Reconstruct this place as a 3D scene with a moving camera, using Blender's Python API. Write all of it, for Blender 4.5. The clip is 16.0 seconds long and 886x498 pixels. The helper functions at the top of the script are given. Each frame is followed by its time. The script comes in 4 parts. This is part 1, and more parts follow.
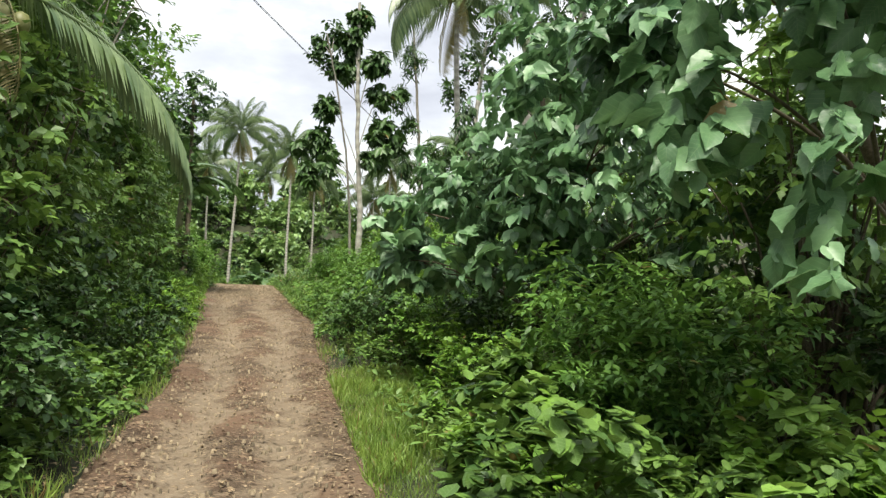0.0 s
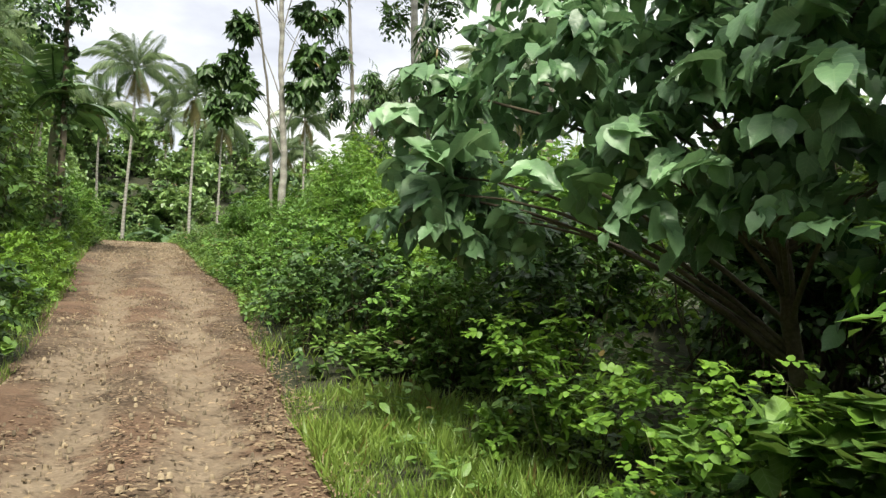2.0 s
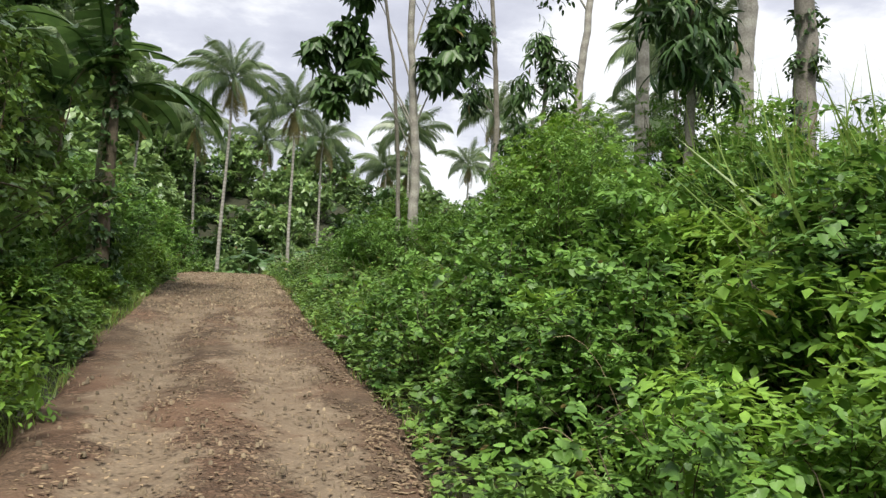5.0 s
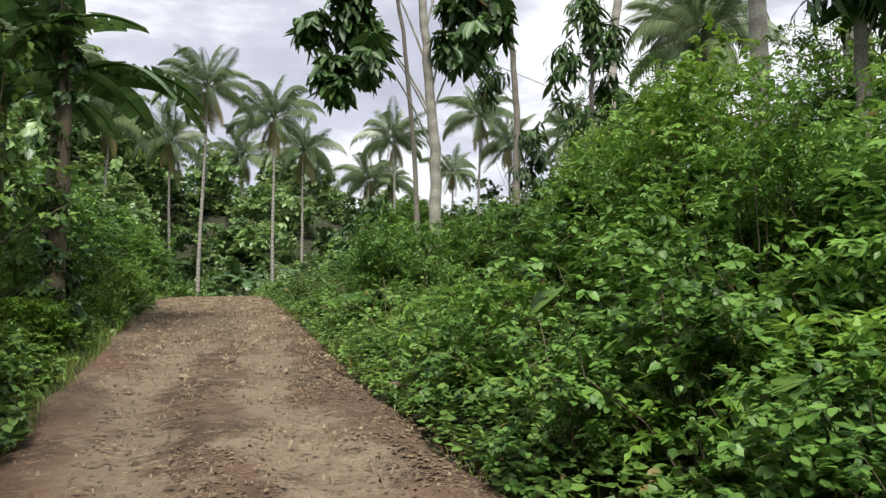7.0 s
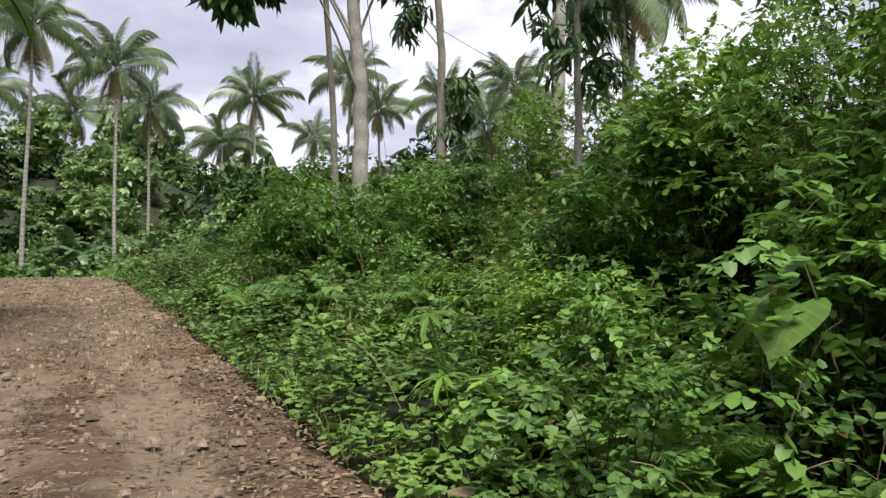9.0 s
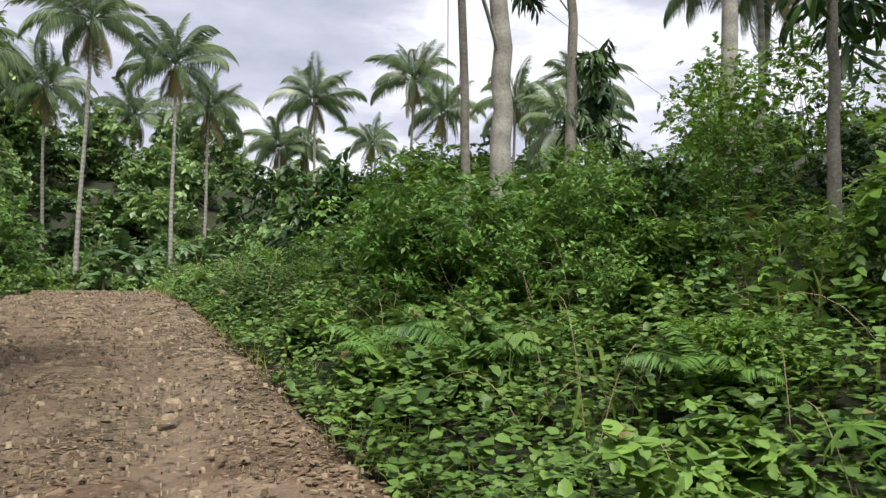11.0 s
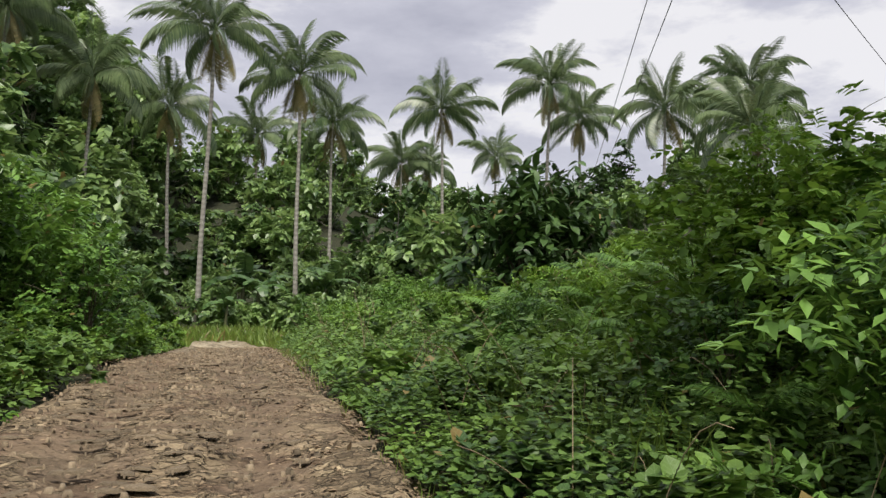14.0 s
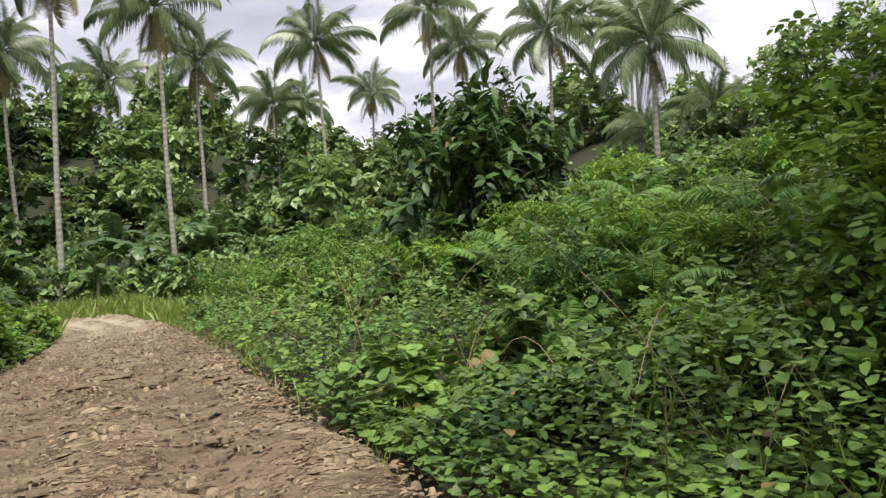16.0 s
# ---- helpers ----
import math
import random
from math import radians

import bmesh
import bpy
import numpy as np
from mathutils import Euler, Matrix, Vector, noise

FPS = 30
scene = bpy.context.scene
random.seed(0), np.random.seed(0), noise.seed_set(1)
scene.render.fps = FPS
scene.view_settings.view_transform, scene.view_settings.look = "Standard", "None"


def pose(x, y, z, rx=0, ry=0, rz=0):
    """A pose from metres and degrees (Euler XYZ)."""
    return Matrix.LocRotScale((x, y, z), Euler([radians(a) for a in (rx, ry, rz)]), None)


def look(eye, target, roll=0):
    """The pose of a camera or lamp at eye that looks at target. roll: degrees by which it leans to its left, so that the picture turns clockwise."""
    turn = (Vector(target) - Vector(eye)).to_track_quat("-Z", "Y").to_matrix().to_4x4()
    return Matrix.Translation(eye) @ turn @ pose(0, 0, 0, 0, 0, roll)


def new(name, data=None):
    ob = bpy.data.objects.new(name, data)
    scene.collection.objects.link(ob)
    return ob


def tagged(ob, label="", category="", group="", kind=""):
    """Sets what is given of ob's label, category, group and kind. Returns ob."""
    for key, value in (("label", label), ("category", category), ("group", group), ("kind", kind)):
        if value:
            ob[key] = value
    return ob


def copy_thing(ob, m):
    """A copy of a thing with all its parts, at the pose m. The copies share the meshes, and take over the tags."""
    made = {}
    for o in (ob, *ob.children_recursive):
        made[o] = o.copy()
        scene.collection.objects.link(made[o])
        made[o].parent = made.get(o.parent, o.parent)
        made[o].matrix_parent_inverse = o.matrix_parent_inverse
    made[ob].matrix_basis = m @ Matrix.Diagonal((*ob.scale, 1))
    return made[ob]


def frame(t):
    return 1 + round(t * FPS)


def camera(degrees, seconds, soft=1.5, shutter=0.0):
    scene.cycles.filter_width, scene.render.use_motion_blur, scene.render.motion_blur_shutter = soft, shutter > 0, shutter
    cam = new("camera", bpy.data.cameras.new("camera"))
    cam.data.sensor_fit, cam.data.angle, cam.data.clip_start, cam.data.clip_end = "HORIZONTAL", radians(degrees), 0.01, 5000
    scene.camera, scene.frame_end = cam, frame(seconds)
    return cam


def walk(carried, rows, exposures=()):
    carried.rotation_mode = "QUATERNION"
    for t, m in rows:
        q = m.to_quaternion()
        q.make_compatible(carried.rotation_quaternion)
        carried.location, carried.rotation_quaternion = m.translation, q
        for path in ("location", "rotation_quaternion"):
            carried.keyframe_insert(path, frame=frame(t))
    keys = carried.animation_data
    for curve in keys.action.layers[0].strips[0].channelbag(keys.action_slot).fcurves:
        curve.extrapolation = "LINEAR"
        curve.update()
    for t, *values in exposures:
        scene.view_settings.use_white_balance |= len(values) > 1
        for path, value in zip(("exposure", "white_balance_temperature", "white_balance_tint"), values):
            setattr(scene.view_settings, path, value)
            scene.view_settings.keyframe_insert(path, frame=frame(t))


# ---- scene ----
cam = camera(60.4, 16.0, 1.4)
PATH = [
    (0, (0.000, 0.000, 1.450), (0.485, 1.933, 1.617), 1.9),
    (0.5, (-0.067, 1.271, 1.462), (0.413, 3.204, 1.640), 1.3),
    (1, (-0.112, 2.532, 1.485), (0.387, 4.460, 1.675), -0.3),
    (1.5, (-0.038, 3.826, 1.522), (0.612, 5.713, 1.662), 0.6),
    (2, (0.084, 5.016, 1.567), (0.803, 6.881, 1.639), 2.2),
    (2.5, (0.210, 6.230, 1.675), (0.866, 8.119, 1.708), 0.2),
    (3, (0.272, 7.529, 1.773), (0.893, 9.429, 1.834), 0.1),
    (3.5, (0.323, 8.764, 1.844), (0.955, 10.660, 1.916), 0.2),
    (4, (0.376, 10.147, 1.917), (0.997, 12.047, 1.987), 0.2),
    (4.5, (0.384, 11.508, 2.007), (0.960, 13.422, 2.092), 1.9),
    (5, (0.329, 12.828, 2.162), (0.818, 14.764, 2.275), 2.2),
    (7.3, (-0.027, 16.715, 2.310), (0.520, 18.632, 2.469), -0.7),
    (7.5, (-0.054, 17.189, 2.345), (0.505, 19.100, 2.529), -0.5),
    (8, (-0.097, 18.320, 2.437), (0.535, 20.206, 2.647), -1.4),
    (8.5, (-0.124, 19.344, 2.486), (0.700, 21.164, 2.581), -2.4),
    (9, (-0.135, 20.166, 2.543), (0.769, 21.949, 2.609), -0.4),
    (9.5, (-0.116, 21.034, 2.586), (0.675, 22.870, 2.602), 0.6),
    (9.7, (-0.101, 21.402, 2.605), (0.699, 23.235, 2.636), 0.6),
    (11.8, (0.090, 25.206, 2.962), (0.874, 27.040, 3.116), 0.4),
    (12, (0.085, 25.562, 3.030), (0.882, 27.386, 3.219), 0.4),
    (12.5, (0.145, 26.490, 3.152), (0.998, 28.280, 3.412), 0.8),
    (13, (0.218, 27.568, 3.259), (1.070, 29.362, 3.496), 0.4),
    (13.5, (0.189, 28.575, 3.346), (0.871, 30.449, 3.504), 1.1),
    (14, (0.071, 29.391, 3.377), (0.585, 31.320, 3.502), 0.6),
    (14.5, (-0.033, 30.154, 3.420), (0.499, 32.081, 3.494), -0.6),
    (15, (-0.176, 30.893, 3.479), (0.373, 32.817, 3.482), -1.5),
    (15.5, (-0.268, 31.575, 3.518), (0.394, 33.463, 3.501), -1.8),
    (16, (-0.278, 32.078, 3.562), (0.538, 33.903, 3.517), -4.2),
]
walk(cam, [(t, look(eye, target, roll)) for t, eye, target, roll in PATH],
     exposures=((0, 0.54, 6650, 4), (0.5, 0.58, 6650, 4), (2.5, 0.56, 6700, 5), (4, 0.28, 6700, 6), (5, 0.18, 6450, 9), (7.5, 0.02, 6350, 11), (8.0, -0.16, 6200, 12), (8.6, 0.0, 6250, 13), (9.5, 0.14, 6250, 16),
                (11.8, -0.15, 6300, 11), (12.5, -0.72, 6100, 13), (13.2, -0.9, 6100, 13), (14, -0.2, 6500, 12), (15, 0.06, 6700, 13), (15.5, 0.18, 6650, 13), (16, 0.14, 6550, 14)))

# ---- world and sun: bright overcast with broken cloud ----
SUN_TURN, SUN_UP = radians(194), radians(63)
world = bpy.data.worlds.new("overcast_sky")
scene.world = world
world.use_nodes = True
wn, wl = world.node_tree.nodes, world.node_tree.links
wn.clear()
sky = wn.new("ShaderNodeTexSky")
sky.sky_type, sky.sun_disc, sky.sun_elevation, sky.sun_rotation = "NISHITA", False, SUN_UP, SUN_TURN
coord = wn.new("ShaderNodeTexCoord")
flat = wn.new("ShaderNodeMapping")
flat.inputs["Scale"].default_value = (1.0, 1.0, 2.6)
flat.inputs["Rotation"].default_value = (0, 0, radians(32))
wl.new(coord.outputs["Generated"], flat.inputs["Vector"])
puff = wn.new("ShaderNodeTexNoise")
puff.inputs["Scale"].default_value, puff.inputs["Detail"].default_value, puff.inputs["Roughness"].default_value = 2.3, 9, 0.58
wl.new(flat.outputs["Vector"], puff.inputs["Vector"])
tone = wn.new("ShaderNodeValToRGB")
for e, (p, c) in zip((tone.color_ramp.elements[0], tone.color_ramp.elements[1]), ((0.37, (0.54, 0.55, 0.645, 1)), (0.57, (1.06, 1.06, 1.08, 1)))):
    e.position, e.color = p, c
mid = tone.color_ramp.elements.new(0.5)
mid.color = (0.73, 0.74, 0.83, 1)
wl.new(puff.outputs["Fac"], tone.inputs["Fac"])
dim = wn.new("ShaderNodeVectorMath")
dim.operation = "SCALE"
dim.inputs["Scale"].default_value = 0.09
wl.new(sky.outputs["Color"], dim.inputs[0])
cover = wn.new("ShaderNodeMix")
cover.data_type, cover.inputs["Factor"].default_value = "RGBA", 0.9
wl.new(dim.outputs["Vector"], cover.inputs["A"])
wl.new(tone.outputs["Color"], cover.inputs["B"])
back = wn.new("ShaderNodeBackground")
back.inputs["Strength"].default_value = 1.0
wl.new(cover.outputs["Result"], back.inputs["Color"])
wl.new(back.outputs["Background"], wn.new("ShaderNodeOutputWorld").inputs["Surface"])
sun = new("sun", bpy.data.lights.new("sun", "SUN"))
sun.data.energy, sun.data.angle, sun.data.color = 5.0, radians(20), (1.0, 0.95, 0.85)
sun.matrix_world = look((0, 0, 60), Vector((0, 0, 60)) - Vector((math.sin(SUN_TURN) * math.cos(SUN_UP), math.cos(SUN_TURN) * math.cos(SUN_UP), math.sin(SUN_UP))) * 10)


# ---- materials ----
def leaf_stuff(name, low, high, rough=0.42, through_light=0.3, spot=0.0, gloss=0.5, veins=False):
    """A thin leaf: colour varies leaf by leaf and plant by plant, light comes partly through."""
    m = bpy.data.materials.new(name)
    m.use_nodes = True
    n, l = m.node_tree.nodes, m.node_tree.links
    b = n["Principled BSDF"]
    geo, info = n.new("ShaderNodeNewGeometry"), n.new("ShaderNodeObjectInfo")
    ramp = n.new("ShaderNodeValToRGB")
    ramp.color_ramp.elements[0].color, ramp.color_ramp.elements[1].color = (*low, 1), (*high, 1)
    ramp.color_ramp.elements[0].position, ramp.color_ramp.elements[1].position = 0.05, 0.95
    add = n.new("ShaderNodeMath")
    add.operation, add.inputs[1].default_value = "MULTIPLY_ADD", 0.5
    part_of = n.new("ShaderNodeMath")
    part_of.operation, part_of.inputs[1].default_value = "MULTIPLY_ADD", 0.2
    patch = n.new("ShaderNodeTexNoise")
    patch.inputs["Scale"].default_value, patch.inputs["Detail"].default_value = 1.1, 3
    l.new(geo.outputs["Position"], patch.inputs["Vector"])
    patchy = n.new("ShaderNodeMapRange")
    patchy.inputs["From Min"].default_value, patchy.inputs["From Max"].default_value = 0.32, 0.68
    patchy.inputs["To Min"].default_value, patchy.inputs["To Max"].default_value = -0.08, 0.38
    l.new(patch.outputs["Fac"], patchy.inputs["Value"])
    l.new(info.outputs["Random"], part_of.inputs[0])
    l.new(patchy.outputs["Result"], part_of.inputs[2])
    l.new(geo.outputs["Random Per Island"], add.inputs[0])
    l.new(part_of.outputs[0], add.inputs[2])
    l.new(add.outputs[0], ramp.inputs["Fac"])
    at = n.new("ShaderNodeTexCoord")
    fine = n.new("ShaderNodeTexNoise")
    fine.inputs["Scale"].default_value, fine.inputs["Detail"].default_value = 14, 4
    l.new(at.outputs["Object"], fine.inputs["Vector"])
    vary = n.new("ShaderNodeHueSaturation")
    span = n.new("ShaderNodeMapRange")
    span.inputs["To Min"].default_value, span.inputs["To Max"].default_value = 0.7, 1.3
    l.new(fine.outputs["Fac"], span.inputs["Value"])
    l.new(span.outputs["Result"], vary.inputs["Value"])
    l.new(ramp.outputs["Color"], vary.inputs["Color"])
    last = vary.outputs["Color"]
    if spot:
        pick = n.new("ShaderNodeMath")
        pick.operation, pick.inputs[1].default_value = "LESS_THAN", spot
        l.new(geo.outputs["Random Per Island"], pick.inputs[0])
        mix = n.new("ShaderNodeMix")
        mix.data_type = "RGBA"
        mix.inputs["B"].default_value = (0.20, 0.15, 0.05, 1)
        l.new(pick.outputs[0], mix.inputs["Factor"])
        l.new(last, mix.inputs["A"])
        last = mix.outputs["Result"]
    if veins:
        uv, sep = n.new("ShaderNodeUVMap"), n.new("ShaderNodeSeparateXYZ")
        l.new(uv.outputs["UV"], sep.inputs[0])
        side = n.new("ShaderNodeMath")
        side.operation = "ABSOLUTE"
        l.new(sep.outputs["Y"], side.inputs[0])
        slant = n.new("ShaderNodeMath")
        slant.operation, slant.inputs[1].default_value = "MULTIPLY_ADD", -0.9
        l.new(side.outputs[0], slant.inputs[0])
        l.new(sep.outputs["X"], slant.inputs[2])
        saw = n.new("ShaderNodeMath")
        saw.operation, saw.inputs[1].default_value = "PINGPONG", 0.1
        l.new(slant.outputs[0], saw.inputs[0])
        rib = n.new("ShaderNodeMath")
        rib.operation = "MINIMUM"
        l.new(saw.outputs[0], rib.inputs[0])
        l.new(side.outputs[0], rib.inputs[1])
        line = n.new("ShaderNodeMapRange")
        line.inputs["From Min"].default_value, line.inputs["From Max"].default_value = 0.004, 0.016
        line.inputs["To Min"].default_value, line.inputs["To Max"].default_value = 0.25, 0.0
        l.new(rib.outputs[0], line.inputs["Value"])
        pale = n.new("ShaderNodeMix")
        pale.data_type = "RGBA"
        pale.inputs["B"].default_value = (0.30, 0.42, 0.20, 1)
        l.new(line.outputs["Result"], pale.inputs["Factor"])
        l.new(last, pale.inputs["A"])
        last = pale.outputs["Result"]
    l.new(last, b.inputs["Base Color"])
    b.inputs["Roughness"].default_value = rough
    b.inputs["Specular IOR Level"].default_value = gloss
    bump = n.new("ShaderNodeBump")
    bump.inputs["Strength"].default_value, bump.inputs["Distance"].default_value = 0.35, 0.02
    l.new(fine.outputs["Fac"], bump.inputs["Height"])
    l.new(bump.outputs["Normal"], b.inputs["Normal"])
    tr = n.new("ShaderNodeBsdfTranslucent")
    warm = n.new("ShaderNodeHueSaturation")
    warm.inputs["Hue"].default_value, warm.inputs["Value"].default_value = 0.48, 1.5
    l.new(last, warm.inputs["Color"])
    l.new(warm.outputs["Color"], tr.inputs["Color"])
    both = n.new("ShaderNodeMixShader")
    both.inputs["Fac"].default_value = through_light
    l.new(b.outputs["BSDF"], both.inputs[1])
    l.new(tr.outputs["BSDF"], both.inputs[2])
    l.new(both.outputs["Shader"], n["Material Output"].inputs["Surface"])
    return m


def rough_stuff(name, colours, scale=4.0, rough=0.9, bump=0.4, depth=0.03, fine_scale=40.0, ring=0.0, pieces=False):
    """Bark, earth and stone: colour at two scales and relief; ring: bands along z per metre."""
    m = bpy.data.materials.new(name)
    m.use_nodes = True
    n, l = m.node_tree.nodes, m.node_tree.links
    b = n["Principled BSDF"]
    at = n.new("ShaderNodeTexCoord")
    big, small = n.new("ShaderNodeTexNoise"), n.new("ShaderNodeTexNoise")
    for t, s, d in ((big, scale, 6), (small, fine_scale, 5)):
        t.inputs["Scale"].default_value, t.inputs["Detail"].default_value, t.inputs["Roughness"].default_value = s, d, 0.62
        l.new(at.outputs["Object"], t.inputs["Vector"])
    mixed = n.new("ShaderNodeMath")
    mixed.operation, mixed.inputs[1].default_value = "MULTIPLY_ADD", 0.55
    l.new(small.outputs["Fac"], mixed.inputs[0])
    half = n.new("ShaderNodeMath")
    half.operation, half.inputs[1].default_value = "MULTIPLY", 0.45
    l.new(big.outputs["Fac"], half.inputs[0])
    l.new(half.outputs[0], mixed.inputs[2])
    ramp = n.new("ShaderNodeValToRGB")
    els = ramp.color_ramp.elements
    els[0].position, els[0].color = 0.34, (*colours[0], 1)
    els[1].position, els[1].color = 0.66, (*colours[-1], 1)
    for k, c in enumerate(colours[1:-1]):
        els.new(0.34 + 0.32 * (k + 1) / (len(colours) - 1)).color = (*c, 1)
    l.new(mixed.outputs[0], ramp.inputs["Fac"])
    last = ramp.outputs["Color"]
    if pieces:
        geo, each = n.new("ShaderNodeNewGeometry"), n.new("ShaderNodeMapRange")
        each.inputs["To Min"].default_value, each.inputs["To Max"].default_value = 0.45, 1.5
        l.new(geo.outputs["Random Per Island"], each.inputs["Value"])
        own = n.new("ShaderNodeHueSaturation")
        l.new(each.outputs["Result"], own.inputs["Value"])
        l.new(last, own.inputs["Color"])
        last = own.outputs["Color"]
    if ring:
        wave = n.new("ShaderNodeTexWave")
        wave.bands_direction = "Z"
        wave.inputs["Scale"].default_value, wave.inputs["Distortion"].default_value, wave.inputs["Detail"].default_value = ring, 2.5, 3
        l.new(at.outputs["Object"], wave.inputs["Vector"])
        dark = n.new("ShaderNodeMix")
        dark.data_type, dark.blend_type = "RGBA", "MULTIPLY"
        dark.inputs["Factor"].default_value = 0.3
        l.new(last, dark.inputs["A"])
        l.new(wave.outputs["Color"], dark.inputs["B"])
        last = dark.outputs["Result"]
    l.new(last, b.inputs["Base Color"])
    b.inputs["Roughness"].default_value = rough
    bp = n.new("ShaderNodeBump")
    bp.inputs["Strength"].default_value, bp.inputs["Distance"].default_value = bump, depth
    l.new(mixed.outputs[0], bp.inputs["Height"])
    l.new(bp.outputs["Normal"], b.inputs["Normal"])
    return m


def road_stuff(name):
    """Trodden earth: two sandy wheel tracks, grit and flakes between them, bedded limestone further up."""
    m = bpy.data.materials.new(name)
    m.use_nodes = True
    n, l = m.node_tree.nodes, m.node_tree.links
    b = n["Principled BSDF"]
    at, uv = n.new("ShaderNodeTexCoord"), n.new("ShaderNodeSeparateXYZ")
    l.new(at.outputs["UV"], uv.inputs[0])

    def noise_of(scale, detail=5, vector=None, rough=0.6):
        t = n.new("ShaderNodeTexNoise")
        t.inputs["Scale"].default_value, t.inputs["Detail"].default_value, t.inputs["Roughness"].default_value = scale, detail, rough
        l.new(vector or at.outputs["Object"], t.inputs["Vector"])
        return t.outputs["Fac"]

    def span(value, a, b2, c=0.0, d=1.0):
        t = n.new("ShaderNodeMapRange")
        for key, v in (("From Min", a), ("From Max", b2), ("To Min", c), ("To Max", d)):
            t.inputs[key].default_value = v
        l.new(value, t.inputs["Value"])
        return t.outputs["Result"]

    def sums(kind, a, c, d=None):
        t = n.new("ShaderNodeMath")
        t.operation = kind
        for k, v in enumerate((a, c) if d is None else (a, c, d)):
            if isinstance(v, (int, float)):
                t.inputs[k].default_value = v
            else:
                l.new(v, t.inputs[k])
        return t.outputs[0]

    def mixed(fac, a, c, kind="MIX"):
        t = n.new("ShaderNodeMix")
        t.data_type, t.blend_type = "RGBA", kind
        for key, v in (("Factor", fac), ("A", a), ("B", c)):
            if isinstance(v, (int, float)):
                t.inputs[key].default_value = v
            elif isinstance(v, tuple):
                t.inputs[key].default_value = (*v, 1)
            else:
                l.new(v, t.inputs[key])
        return t.outputs["Result"]

    wob = span(noise_of(0.5, 3), 0.3, 0.7, -0.1, 0.1)
    u = sums("ADD", uv.outputs["X"], wob)
    track = sums("ABSOLUTE", sums("SUBTRACT", sums("ABSOLUTE", sums("SUBTRACT", u, 0.5), 0), 0.21), 0)
    sandy = span(sums("ADD", track, span(noise_of(2.6, 5), 0.3, 0.7, -0.09, 0.09)), 0.06, 0.15, 1.0, 0.0)
    far = span(uv.outputs["Y"], 26.0, 32.0)
    warm = span(noise_of(0.6, 4), 0.4, 0.62)
    grain = noise_of(38, 6, None, 0.7)
    blot = noise_of(3.4, 6)
    earth = mixed(span(blot, 0.34, 0.66), (0.075, 0.051, 0.034), (0.19, 0.138, 0.092))
    earth = mixed(sums("MULTIPLY", warm, 0.5), earth, (0.175, 0.098, 0.063))
    sand = mixed(span(blot, 0.3, 0.7), (0.17, 0.128, 0.088), (0.26, 0.205, 0.145))
    last = mixed(sums("MULTIPLY", sandy, sums("MULTIPLY_ADD", far, -0.55, 0.85)), earth, sand)
    # sand beyond the crest, with its sunlit brightness mixed into the colour
    last = mixed(span(uv.outputs["Y"], 42.0, 45.0, 0.0, 0.85), last, (0.46, 0.40, 0.29))
    # flakes lying flat, wider than long
    stretch = n.new("ShaderNodeMapping")
    stretch.inputs["Scale"].default_value = (0.65, 1.0, 0.2)
    bent = n.new("ShaderNodeVectorMath")
    bent.operation = "MULTIPLY_ADD"
    bent.inputs[1].default_value = (0.3, 0.2, 0.0)
    shake = n.new("ShaderNodeTexNoise")
    shake.inputs["Scale"].default_value = 9.0
    l.new(at.outputs["Object"], shake.inputs["Vector"])
    l.new(shake.outputs["Color"], bent.inputs[0])
    l.new(at.outputs["Object"], bent.inputs[2])
    l.new(bent.outputs["Vector"], stretch.inputs["Vector"])

    ledge = n.new("ShaderNodeMapping")
    ledge.inputs["Scale"].default_value = (0.42, 1.15, 0.2)
    ledge.inputs["Rotation"].default_value = (0, 0, 0.12)
    l.new(bent.outputs["Vector"], ledge.inputs["Vector"])

    def flakes(scale, width, plan):
        cell, rim = n.new("ShaderNodeTexVoronoi"), n.new("ShaderNodeTexVoronoi")
        rim.feature = "DISTANCE_TO_EDGE"
        for v in (cell, rim):
            v.inputs["Scale"].default_value = scale
            l.new(plan.outputs["Vector"], v.inputs["Vector"])
        tone = n.new("ShaderNodeSeparateColor")
        l.new(cell.outputs["Color"], tone.inputs["Color"])
        return tone.outputs["Red"], span(rim.outputs["Distance"], 0.0, width)

    ga, gb = flakes(27.0, 0.12, stretch)
    loose = sums("MULTIPLY", span(sandy, 0.0, 1.0, 1.0, 0.25), span(noise_of(1.7, 4), 0.38, 0.58))
    grit = sums("MULTIPLY", span(ga, 0.0, 1.0, 0.5, 1.5), span(gb, 0.0, 1.0, 0.4, 1.0))
    pa, pb = flakes(9.0, 0.07, ledge)
    broken = sums("MULTIPLY", sums("MULTIPLY", far, span(sandy, 0.0, 1.0, 1.0, 0.3)), span(noise_of(1.6, 5), 0.3, 0.54))
    plate = sums("MULTIPLY", span(pa, 0.0, 1.0, 0.75, 1.25), span(pb, 0.0, 1.0, 0.4, 1.0))
    last = mixed(sums("MULTIPLY", broken, 0.7), last, mixed(span(pa, 0, 1), (0.23, 0.178, 0.108), (0.37, 0.30, 0.185)))
    for fac, val in ((loose, grit), (broken, plate), (0.55, span(grain, 0.3, 0.7, 0.6, 1.4))):
        hs = n.new("ShaderNodeHueSaturation")
        l.new(val, hs.inputs["Value"])
        l.new(last, hs.inputs["Color"])
        if isinstance(fac, float):
            hs.inputs["Fac"].default_value = fac
        else:
            l.new(fac, hs.inputs["Fac"])
        last = hs.outputs["Color"]
    l.new(last, b.inputs["Base Color"])
    b.inputs["Roughness"].default_value, b.inputs["Specular IOR Level"].default_value = 0.9, 0.25
